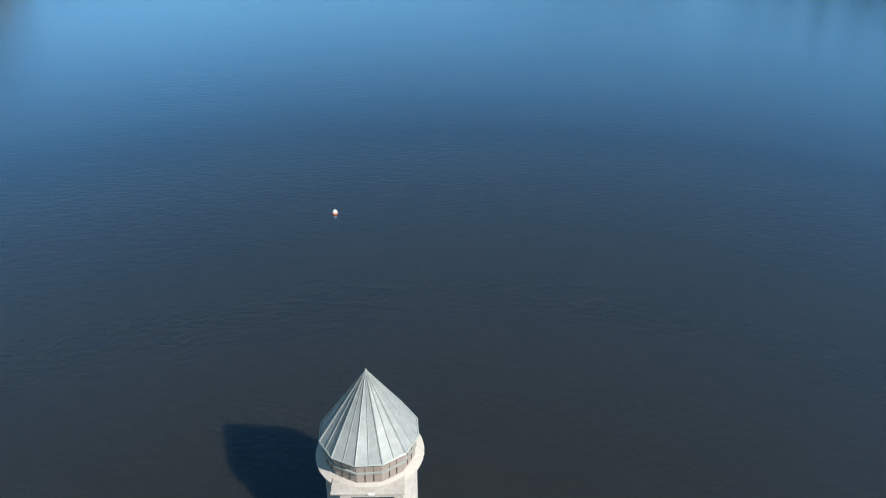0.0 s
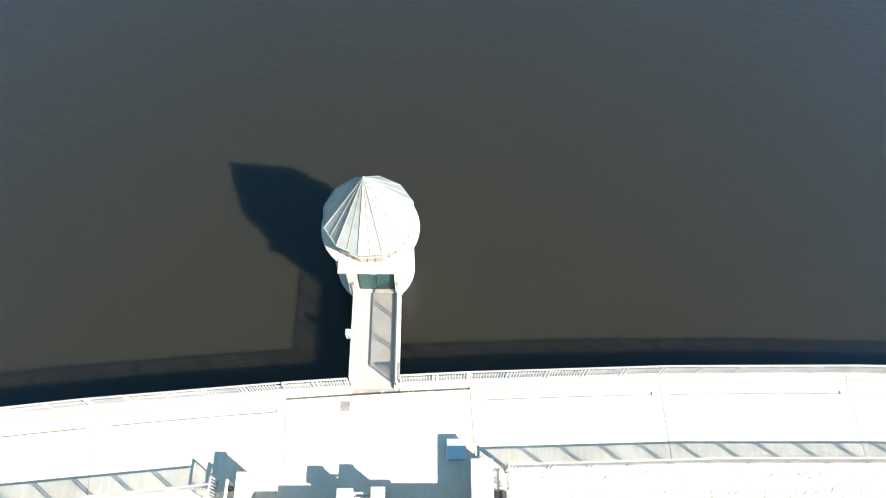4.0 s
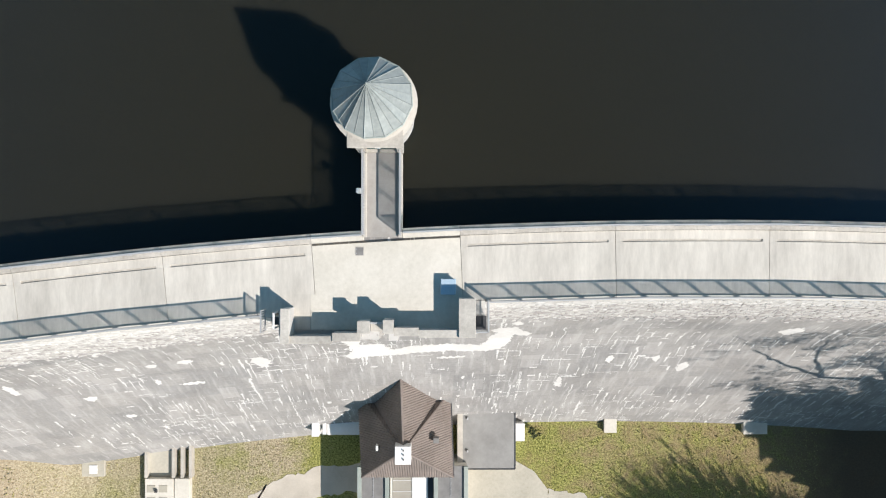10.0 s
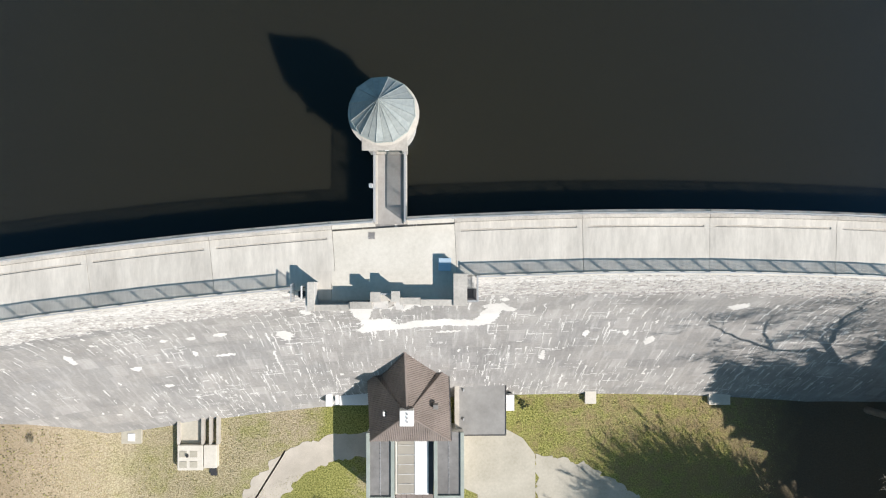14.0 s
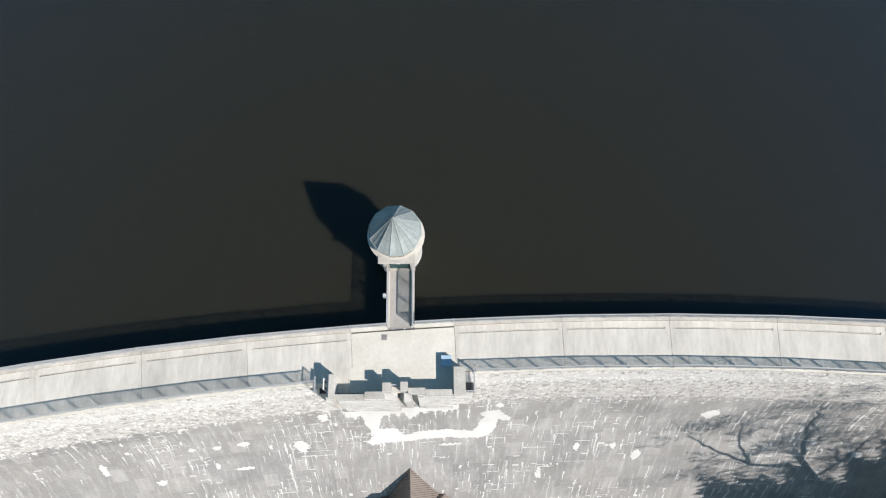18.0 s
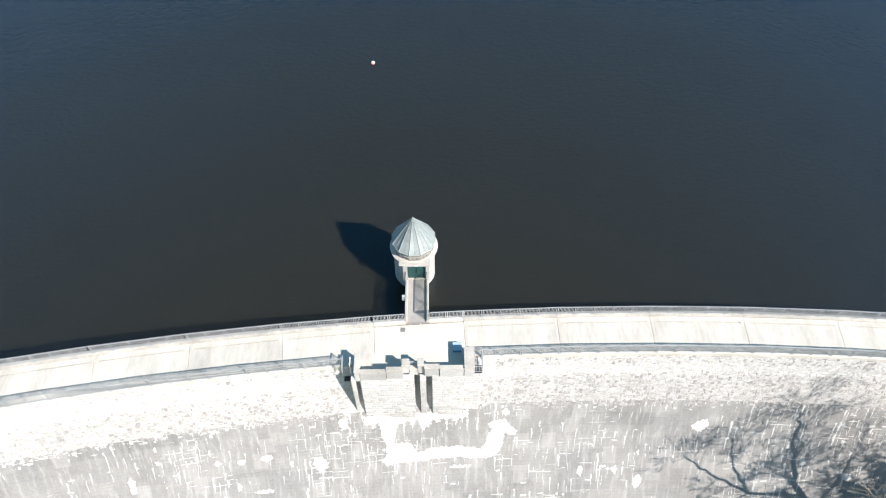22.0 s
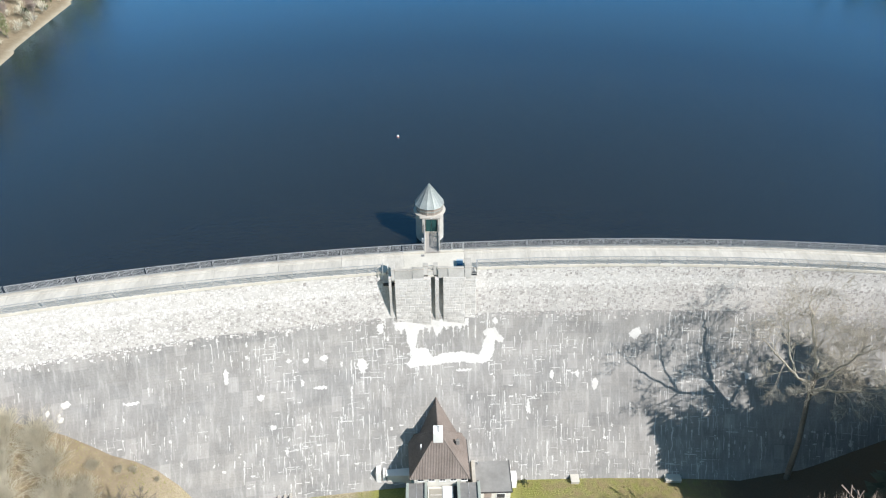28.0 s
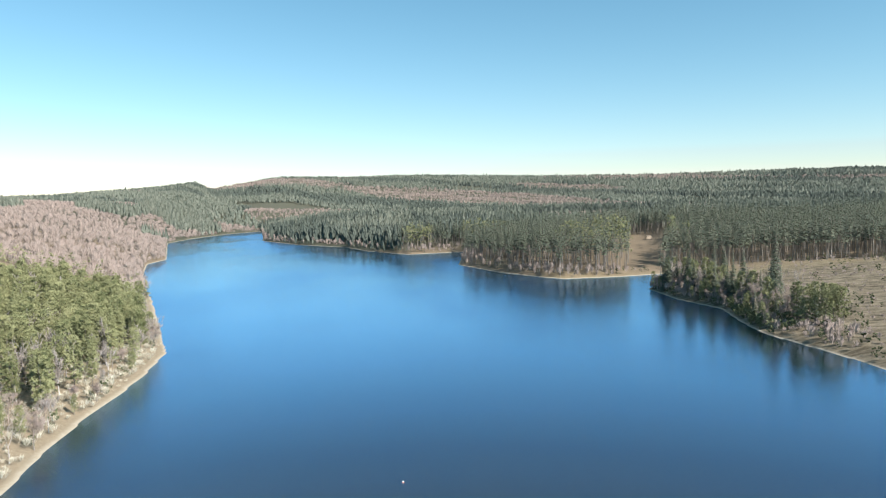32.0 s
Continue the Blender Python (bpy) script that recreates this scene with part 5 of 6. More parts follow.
# ---- trees, woods, brush ----
def tri_mesh(name, verts, tris, material):
    """A mesh from arrays of corners and triangles."""
    me = bpy.data.meshes.new(name)
    n, k = len(verts), len(tris)
    me.vertices.add(n)
    me.vertices.foreach_set("co", np.asarray(verts, np.float32).ravel())
    me.loops.add(3 * k)
    me.loops.foreach_set("vertex_index", np.asarray(tris, np.int32).ravel())
    me.polygons.add(k)
    me.polygons.foreach_set("loop_start", np.arange(0, 3 * k, 3, dtype=np.int32))
    me.polygons.foreach_set("loop_total", np.full(k, 3, np.int32))
    me.update()
    me.validate()
    me.materials.append(material)
    return me


class Soup:
    """Collects corners and triangles."""
    def __init__(self):
        self.v, self.t = [], []

    def tri(self, *p):
        n = len(self.v)
        self.v += [tuple(q) for q in p]
        self.t.append((n, n + 1, n + 2))

    def kite(self, base, tip, side, sag):
        """A bent leaf-like blade of two triangles with a raised midrib."""
        n = len(self.v)
        mid = base.lerp(tip, 0.55) - Vector((0, 0, sag))
        self.v += [tuple(base), tuple(mid + side), tuple(tip), tuple(mid - side)]
        self.t += [(n, n + 1, n + 2), (n, n + 2, n + 3)]

    def tube(self, p, q, r0, r1, n=3):
        turn = (q - p).to_track_quat("Z", "Y").to_matrix()
        b = len(self.v)
        for c, r in ((p, r0), (q, r1)):
            self.v += [tuple(c + turn @ Vector((r * math.cos(2 * math.pi * k / n), r * math.sin(2 * math.pi * k / n), 0))) for k in range(n)]
        for k in range(n):
            j = (k + 1) % n
            self.t += [(b + k, b + j, b + n + j), (b + k, b + n + j, b + n + k)]

    def arrays(self):
        return np.array(self.v, np.float32), np.array(self.t, np.int32)


def spruce_crown(rng, h, width, levels, blades, bare=0.15):
    s = Soup()
    for i in range(levels):
        f = i / (levels - 1)
        z = h * (bare + (1.0 - bare) * f)
        reach = width * (1.02 - f) ** 0.85
        for k in range(blades):
            a = 2 * math.pi * (k + rng.random()) / blades
            r = reach * rng.uniform(0.6, 1.15) + 0.12
            out = Vector((math.cos(a), math.sin(a), 0))
            base = out * 0.05 + Vector((0, 0, z + rng.uniform(-0.3, 0.3) * h / levels))
            tip = out * r + Vector((0, 0, base.z - r * rng.uniform(0.1, 0.45)))
            s.kite(base, tip, out.cross(Vector((0, 0, 1))) * r * rng.uniform(0.22, 0.34), r * rng.uniform(0.0, 0.18))
    s.kite(Vector((0, 0, h * 0.97)), Vector((0.05, 0, h * 1.04)), Vector((0.12, 0, 0)), 0)
    return s.arrays()


def cone_crown(rng, h, width, levels, blades):
    """Steep overlapping skirts, for conifers seen from far off."""
    s = Soup()
    for i in range(levels):
        f = i / levels
        z, r = h * (0.06 + 0.94 * f), width * (1.05 - f) ** 0.9
        up = h * (1.0 - f) * 0.5 + h * 0.1
        for k in range(blades):
            a = 2 * math.pi * (k + rng.random()) / blades
            out = Vector((math.cos(a), math.sin(a), 0))
            rr = r * rng.uniform(0.75, 1.15)
            s.kite(Vector((0, 0, min(h, z + up))), out * rr + Vector((0, 0, z + rng.uniform(-0.05, 0.05) * h)), out.cross(Vector((0, 0, 1))) * rr * 0.62, -0.1 * rr)
    return s.arrays()


def pine_crown(rng, h, width, clumps, spikes=9, low=0.45, slim=0.36):
    s = Soup()
    for _ in range(clumps):
        f = rng.random() ** 0.8
        z = h * (low + (0.97 - low) * f)
        rmax = width * math.sqrt(max(0.05, 1 - ((f - 0.35) / 0.75) ** 2))
        a, r = rng.uniform(0, 6.283), rmax * math.sqrt(rng.random())
        c = Vector((r * math.cos(a), r * math.sin(a), z))
        size = width * rng.uniform(0.22, 0.42)
        for _ in range(spikes):
            d = Vector((rng.gauss(0, 1), rng.gauss(0, 1), rng.gauss(0.25, 0.7))).normalized()
            side = d.cross(Vector((rng.gauss(0, 1), rng.gauss(0, 1), rng.gauss(0, 1)))).normalized() * size * slim
            s.kite(c - d * size * 0.3, c + d * size * rng.uniform(0.7, 1.2), side, 0)
    return s.arrays()


def bare_branches(rng, p, d, length, radius, depth, s, sides=3, split=3, up=0.15, twist=0.55, fine=0.0):
    q = p + d * length
    s.tube(p, q, max(radius, fine), max(radius * 0.62, fine * 0.8), sides)
    if depth == 0:
        return
    for k in range(split):
        f = 1.0 if k == 0 else rng.uniform(0.4, 1.0)
        nd = (d + Vector((rng.gauss(0, twist), rng.gauss(0, twist), rng.gauss(up, twist * 0.7)))).normalized()
        bare_branches(rng, p.lerp(q, f), nd, length * rng.uniform(0.60, 0.86), radius * (0.66 if k == 0 else 0.5), depth - 1, s, 3, split, up, twist, fine)


def bare_crown_puff(rng, h, width, n, thick=0.035):
    """Upward-spreading fans of fine twigs for a leafless crown."""
    s = Soup()
    for _ in range(n):
        a, u = rng.uniform(0, 6.283), rng.random()
        out = Vector((math.cos(a), math.sin(a), 0))
        r = width * math.sqrt(rng.random())
        top = h * (0.62 + 0.38 * math.sqrt(max(0, 1 - (r / width) ** 2)) * rng.uniform(0.75, 1.05))
        base = out * r * 0.35 + Vector((0, 0, h * rng.uniform(0.25, 0.6)))
        tip = out * r + Vector((rng.gauss(0, 0.3), rng.gauss(0, 0.3), top))
        side = out.cross(Vector((0, 0, 1))) * h * thick * rng.uniform(0.5, 1.2)
        s.tri(base + side * 0.3, base.lerp(tip, 0.6) + side, tip)
    return s.arrays()


def trunk_soup(rng, h, r, sides=5, lean=0.02):
    s = Soup()
    p = Vector((0, 0, -0.4))
    for k in range(3):
        q = Vector((rng.gauss(0, lean) * h, rng.gauss(0, lean) * h, h * (k + 1) / 3))
        s.tube(p, q, r * (1 - 0.3 * k), r * (1 - 0.3 * (k + 1)), sides)
        p = q
    return s.arrays()


def make_tree(name, label, crown, crown_mat, trunk, trunk_mat, group):
    ob = thing(name, label, "tree", group)
    for nm, arr, mat in (("trunk", trunk, trunk_mat), ("crown", crown, crown_mat)):
        c = new(nm, tri_mesh(nm, *arr, mat))
        c.parent = ob
    return ob


rng = random.Random(11)
kinds = {"pine": [], "spruce": [], "birch": [], "beech": [], "hornbeam": []}
for k in range(4):
    h = 1.0
    kinds["pine"].append(make_tree("pine_tree", "green pine with a clumpy crown on the lake shore", pine_crown(rng, 17, 2.6, 170, 13, 0.18, 0.11), PINE, trunk_soup(rng, 15, 0.22), BARK, "pines on the bank"))
for k in range(4):
    kinds["spruce"].append(make_tree("spruce_tree", "tall dark green spruce on the lake bank", spruce_crown(rng, 22, 3.1, 30, 12, 0.06), SPRUCE, trunk_soup(rng, 21, 0.26, lean=0.005), BARK, "spruces on the bank"))
for k in range(4):
    s = Soup()
    bare_branches(rng, Vector((0, 0, -0.3)), Vector((rng.gauss(0, 0.06), rng.gauss(0, 0.06), 1)), 4.6, 0.17, 5, s, 4, 2 + (k % 2), 0.3, 0.36, 0.05)
    tr = trunk_soup(rng, 5, 0.18)
    kinds["birch"].append(make_tree("birch_tree", "leafless pale-stemmed birch by the water", s.arrays(), GREY_TWIG, tr, BIRCH_BARK, "bare trees on the bank"))
for k in range(3):
    s = Soup()
    bare_branches(rng, Vector((0, 0, -0.3)), Vector((rng.gauss(0, 0.05), rng.gauss(0, 0.05), 1)), 3.9, 0.2, 6, s, 4, 3, 0.22, 0.40, 0.036)
    kinds["beech"].append(make_tree("beech_tree", "leafless brown-twigged broadleaf tree", s.arrays(), BARE_CROWN, trunk_soup(rng, 5, 0.21), BARK, "bare trees on the bank"))
for k in range(2):
    s = Soup()
    bare_branches(rng, Vector((0, 0, -0.3)), Vector((rng.gauss(0, 0.05), rng.gauss(0, 0.05), 1)), 3.4, 0.2, 6, s, 4, 3, 0.2, 0.42, 0.04)
    v0, t0 = s.arrays()
    v1, t1 = bare_crown_puff(rng, 11.5, 4.4, 520, 0.006)
    kinds["hornbeam"].append(make_tree("hornbeam_tree", "dense leafless hornbeam beyond the drive", (np.concatenate([v0, v1]), np.concatenate([t0, t1 + len(v0)])), BARE_CROWN, trunk_soup(rng, 5, 0.21), BARK, "bare trees below the dam"))


def plant(kind, x, y, size, z=None):
    v = kinds[kind][rng.randrange(len(kinds[kind]))]
    z = float(land_height(x, y)) if z is None else z
    m = pose(x, y, z, 0, 0, rng.uniform(0, 360)) @ Matrix.Diagonal((size * rng.uniform(0.9, 1.1), size * rng.uniform(0.9, 1.1), size, 1))
    if v.name not in planted:
        planted.add(v.name)
        v.matrix_basis = m
        return v
    made = copy_thing(v, Matrix.Identity(4))
    made.matrix_basis = m
    return made


planted = set()


def scatter(x0, x1, y0, y1, spacing, seed):
    r = np.random.default_rng(seed)
    xs, ys = np.meshgrid(np.arange(x0, x1, spacing), np.arange(y0, y1, spacing))
    xs = xs.ravel() + r.uniform(-0.45, 0.45, xs.size) * spacing
    ys = ys.ravel() + r.uniform(-0.45, 0.45, ys.size) * spacing
    return xs, ys, r


# the bank on the far left of the dam: pines, with birches and bare trees along the water
xs, ys, r = scatter(-178, -82, 24, 250, 5.6, 5)
ds = lake_distance(xs, ys)
for x, y, d in zip(xs, ys, ds):
    if d < 2.6 or d > 62:
        continue
    if d < 8 or y < 78:
        k = r.random()
        if k < 0.30:
            plant("birch", x, y, r.uniform(0.5, 0.95))
        elif k < 0.62:
            plant("beech", x, y, r.uniform(0.4, 0.85))
        elif k < (0.9 if y > 78 else 0.72):
            plant("pine", x, y, r.uniform(0.3, 0.85))
    elif r.random() < 0.82:
        plant("pine", x, y, r.uniform(0.72, 1.12))
    else:
        plant("birch", x, y, r.uniform(0.8, 1.1))

# the right bank: a belt of spruces, scrub and bare trees, then open ground
for x, y, kind, size in ((157, 178, "pine", 0.9), (160, 175, "pine", 0.95), (162, 180, "pine", 1.0), (164.5, 177, "pine", 0.98), (166, 181, "pine", 0.95), (154, 182, "pine", 0.95), (168, 177, "pine", 0.9),
                         (172, 240, "spruce", 1.6), (166, 262, "spruce", 1.3), (146, 318, "spruce", 1.35), (152, 300, "spruce", 1.3), (150, 322, "spruce", 1.1), (160, 285, "spruce", 1.4), (172, 300, "spruce", 1.3),
                         (166, 232, "spruce", 1.15), (158, 256, "spruce", 1.2), (178, 228, "birch", 1.2), (186, 268, "birch", 1.2), (176, 250, "spruce", 1.2)):
    plant(kind, x, y, size)
xs, ys, r = scatter(134, 215, 188, 350, 4.6, 8)
ds = lake_distance(xs, ys)
for x, y, d in zip(xs, ys, ds):
    if 2.5 < d < 30 and r.random() < 0.9 * (1 if d < 22 else 0.4):
        k = "spruce" if r.random() < (0.08 if d < 9 else 0.20) else ("pine" if r.random() < 0.42 else ("beech" if r.random() < 0.55 else "birch"))
        plant(k, x, y, r.uniform(0.3, 0.7) if d < 8 else r.uniform(0.5, 1.15))
xs, ys, r = scatter(146, 240, 100, 200, 11, 9)
ds = lake_distance(xs, ys)
for x, y, d in zip(xs, ys, ds):
    if 7 < d < 70 and r.random() < 0.33:
        plant("beech" if r.random() < 0.8 else "pine", x, y, r.uniform(0.14, 0.30))
for kind in kinds:
    for v in kinds[kind]:
        if v.name not in planted and kind != "hornbeam":
            plant(kind, *{"pine": (-100, 150), "spruce": (-110, 200), "birch": (-96, 70), "beech": (-104, 62)}[kind], 0.9)


# woods further off: many trees, too many to count
def wood(name, label, material, templates, xs, ys, sizes, turns, zs):
    vs, ts, n = [], [], 0
    for k, (tv, tt) in enumerate(templates):
        pick = np.arange(len(xs)) % len(templates) == k
        if not pick.any():
            continue
        c, s = np.cos(turns[pick])[:, None], np.sin(turns[pick])[:, None]
        sz = sizes[pick][:, None]
        x = (tv[None, :, 0] * c - tv[None, :, 1] * s) * sz + xs[pick][:, None]
        y = (tv[None, :, 0] * s + tv[None, :, 1] * c) * sz + ys[pick][:, None]
        z = tv[None, :, 2] * sz + zs[pick][:, None]
        vs.append(np.stack([x, y, z], -1).reshape(-1, 3))
        ts.append((tt[None] + (np.arange(pick.sum()) * len(tv))[:, None, None]).reshape(-1, 3) + n)
        n += len(tv) * int(pick.sum())
    ob = new(name, tri_mesh(name, np.concatenate(vs), np.concatenate(ts), material))
    return tagged(ob, label, "woodland", kind="stuff")


near_spruce = [spruce_crown(rng, 29, 3.0, 11, 6, 0.47) for _ in range(6)]
near_pine = [pine_crown(rng, 24, 3.4, 20, 5, 0.25, 0.3) for _ in range(5)]
thin_pine = [pine_crown(rng, 24, 3.4, 12, 4, 0.25, 0.4) for _ in range(5)]
mid_spruce = [cone_crown(rng, 22, 3.7, 5, 4) for _ in range(5)]
far_spruce = [cone_crown(rng, 21, 5.2, 2, 4) for _ in range(5)]
puff = [bare_crown_puff(rng, 16, 4.8, 70, 0.03) for _ in range(5)]
soft_puff = [bare_crown_puff(rng, 11.5, 5.6, 62, 0.032) for _ in range(6)]
far_puff = [bare_crown_puff(rng, 15, 7.5, 34, 0.07) for _ in range(4)]
stems = [trunk_soup(rng, 24, 0.30, 3, 0.004)]


def patchy(x, y, size, seed):
    return (np.sin(x / size + seed) * np.sin(y / size * 0.8 + 2 * seed) + 0.6 * np.sin(x / size * 2.3 + y / size * 1.7 + seed)) / 1.6


def clearing(x, y):
    """Open ground: the meadow on the right bank and the felled patch behind the point."""
    meadow = (x > 150) & (y > 95) & (y < 410 - 0.15 * (x - 300)) & (x < 520)
    along = np.clip(((x - 158) * 85 + (y - 402) * 250) / (85 ** 2 + 250 ** 2), 0, 1)
    felled = np.hypot(x - 158 - 85 * along, y - 402 - 250 * along) < 9 + 15 * along
    strip = (np.abs(y - 900 - 0.15 * x) < 35) & (x > 80)
    return meadow | felled | strip


def fill(tag, x0, x1, y0, y1, spacing, seed, keep, d_min):
    xs, ys, r = scatter(x0, x1, y0, y1, spacing, seed)
    ds = lake_distance(xs, ys)
    view = np.abs(xs) < 0.74 * (ys + 125)
    ok = (ds > d_min) & view & keep(xs, ys, ds) & (r.random(len(xs)) < 0.93)
    xs, ys, ds = xs[ok], ys[ok], ds[ok]
    return xs, ys, ds, r.uniform(0.72, 1.12, len(xs)), r.uniform(0, 6.28, len(xs)), land_height(xs, ys) - 0.3 + 1.2 * smooth01(ys, 1000, 1600), r


# plantation on the right and the wooded points across the water
def hillside(x, y):
    """The land west of the lake."""
    return x < np.interp(y, [0, 700, 1000, 1300, 1480], [-60, -150, -320, -390, -360])


xs, ys, ds, sz, tn, zs, r = fill("near", -25, 560, 330, 760, 6.8, 21, lambda x, y, d: ~clearing(x, y), 4)
sz = sz * 1.18
low = (ds < 15) & (r.random(len(xs)) < 0.6)
pc = ~low & (patchy(xs, ys, 45, 0.7) > 0.5) & (xs < 240)
sp = ~low & ~pc
wood("spruce_wood", "dense dark spruce plantation behind the lake", SPRUCE, near_spruce, xs[sp], ys[sp], sz[sp], tn[sp], zs[sp])
wood("pine_wood", "green pines mixed into the wood behind the lake", PINE, near_pine, xs[pc], ys[pc], sz[pc], tn[pc], zs[pc])
wood("spruce_stems", "bare lower stems at the edge of the plantation", BARK, stems, xs[~low], ys[~low], sz[~low], tn[~low], zs[~low])
wood("shore_scrub", "leafless brown scrub along the far shore", BARE_CROWN, puff, xs[low], ys[low], sz[low] * 0.5, tn[low], zs[low])
xs, ys, ds, sz, tn, zs, r = fill("mid", -420, 1250, 620, 1500, 8.2, 22, lambda x, y, d: ~clearing(x, y) & (patchy(x, y, 150, 0.4) < 0.8) & ~hillside(x, y) & ~((y < 760) & (x > -25) & (x < 560)), 3)
brown = (patchy(xs, ys, 120, 2.0) > 0.55) | ((ds < 14) & (r.random(len(xs)) < 0.4))
deep = ~brown & (patchy(xs, ys, 75, 4.4) > 0.1)
soft = ~brown & ~deep
small = np.where(ds < 14, 0.6, 1.0)
wood("mixed_wood", "wide conifer wood on the hills beyond the lake", HAZED_WOOD, mid_spruce, xs[soft], ys[soft], (sz * small)[soft], tn[soft], zs[soft])
wood("dark_wood", "dark spruce stands beyond the lake", HAZED_DARK, mid_spruce, xs[deep], ys[deep], (sz * small)[deep] * 1.08, tn[deep], zs[deep])
wood("bare_wood", "leafless brown stands among the conifers", BARE_CROWN, puff, xs[brown], ys[brown], (sz * small)[brown], tn[brown], zs[brown])
for y0, y1, step, seed in ((1480, 2500, 12, 23), (2500, 4500, 20, 25)):
    xs, ys, ds, sz, tn, zs, r = fill("far", -3200, 3300, y0, y1, step, seed, lambda x, y, d: patchy(x, y, 210, 3.3) < 0.66, 3)
    brown = patchy(xs, ys, 300, 1.0) > 0.22
    deep = ~brown & (patchy(xs, ys, 170, 2.6) > 0.2)
    soft = ~brown & ~deep
    sz = (sz - 0.25) * (1.2 if y0 < 2000 else 1.6)
    wood("far_wood", "distant conifer hills on the horizon, in greens paled for haze", HAZED_WOOD, far_spruce, xs[soft], ys[soft], sz[soft], tn[soft], zs[soft])
    wood("far_dark_wood", "distant dark spruce stands on the hills", HAZED_DARK, far_spruce, xs[deep], ys[deep], sz[deep], tn[deep], zs[deep])
    wood("far_bare_wood", "distant leafless patches on the hills", BARE_CROWN, far_puff, xs[brown], ys[brown], sz[brown] * 0.85, tn[brown], zs[brown])
# the beech hill on the left
xs, ys, ds, sz, tn, zs, r = fill("hill", -900, -84, 20, 1480, 8.8, 24, lambda x, y, d: ((d > 60) | (y > 250)) & hillside(x, y), 3)
pin = (patchy(xs, ys, 90, 3.0) > 0.8) | ((ys < 330) & (patchy(xs, ys, 60, 1.0) > 0.15) & (ds < 150)) | ((ys > 1000) & (patchy(xs, ys, 80, 5.0) > 0.1))
wood("beech_wood", "leafless reddish-brown beech wood on the hillside", BARE_CROWN, soft_puff, xs[~pin], ys[~pin], sz[~pin], tn[~pin], zs[~pin])
north = pin & (ys > 900)
pin &= ~north
wood("hill_spruces", "dark conifers on the north end of the hillside", HAZED_WOOD, mid_spruce, xs[north], ys[north], sz[north], tn[north], zs[north])
wood("hill_pines", "scattered green pines in the bare hillside wood", PINE, thin_pine, xs[pin], ys[pin], sz[pin] * 0.75, tn[pin], zs[pin])


# a fringe of scrub and young trees all along the far shore
xs, ys, r = scatter(-420, 200, 335, 1500, 4.2, 35)
ds = lake_distance(xs, ys)
ok = (ds > 1.8) & (ds < 12) & (r.random(len(xs)) < 0.85) & ~(clearing(xs, ys) & (xs > 150))
xs, ys = xs[ok], ys[ok]
edge_puff = [bare_crown_puff(rng, 7.0, 2.4, 34, 0.05) for _ in range(4)]
edge_green = [spruce_crown(rng, 9.0, 2.0, 6, 5, 0.0) for _ in range(4)]
gm = patchy(xs, ys, 30, 1.7) > 0.25
zz = land_height(xs, ys) - 0.2
wood("shore_fringe", "leafless scrub fringing the far shore", BARE_CROWN, edge_puff, xs[~gm], ys[~gm], r.uniform(0.4, 1.2, int((~gm).sum())), r.uniform(0, 6.28, int((~gm).sum())), zz[~gm])
wood("shore_saplings", "young conifers fringing the far shore", SPRUCE, edge_green, xs[gm], ys[gm], r.uniform(0.4, 1.4, int(gm.sum())), r.uniform(0, 6.28, int(gm.sum())), zz[gm])

# low undergrowth on the banks and scattered scrub on the open ground
xs, ys, r = scatter(-175, -80, 18, 260, 2.7, 31)
ds = lake_distance(xs, ys)
ok = (ds > 1.8) & (ds < 30) & (r.random(len(xs)) < 0.9)
low_puff = [bare_crown_puff(rng, 4.0, 2.2, 60, 0.035) for _ in range(4)]
low_green = [pine_crown(rng, 3.0, 1.5, 12, 6, 0.05) for _ in range(4)]
wood("undergrowth", "leafless undergrowth along the lake bank", BRUSH, low_puff, xs[ok], ys[ok], r.uniform(0.3, 1.0, int(ok.sum())), r.uniform(0, 6.28, int(ok.sum())), land_height(xs[ok], ys[ok]) - 0.1)
ok2 = (ds > 2.8) & (ds < 26) & (r.random(len(xs)) < 0.14)
wood("bank_shrubs", "small green shrubs along the lake bank", SHRUB, low_green, xs[ok2], ys[ok2], r.uniform(0.5, 1.3, int(ok2.sum())), r.uniform(0, 6.28, int(ok2.sum())), land_height(xs[ok2], ys[ok2]) - 0.1)
xs, ys, r = scatter(136, 470, 100, 430, 5.0, 33)
ds = lake_distance(xs, ys)
ok = (ds > 4) & (r.random(len(xs)) < np.where(ds < 22, 0.6, 0.4))
wood("meadow_scrub", "brown scrub and heather scattered over the felled ground", BARE_CROWN, low_puff, xs[ok], ys[ok], r.uniform(0.3, 0.9, int(ok.sum())), r.uniform(0, 6.28, int(ok.sum())), land_height(xs[ok], ys[ok]) - 0.1)
ok2 = (ds > 4) & (r.random(len(xs)) < np.where(ds < 24, 0.35, 0.06))
wood("meadow_shrubs", "green shrubs on the right bank", SHRUB, low_green, xs[ok2], ys[ok2], r.uniform(0.6, 1.6, int(ok2.sum())), r.uniform(0, 6.28, int(ok2.sum())), land_height(xs[ok2], ys[ok2]) - 0.1)


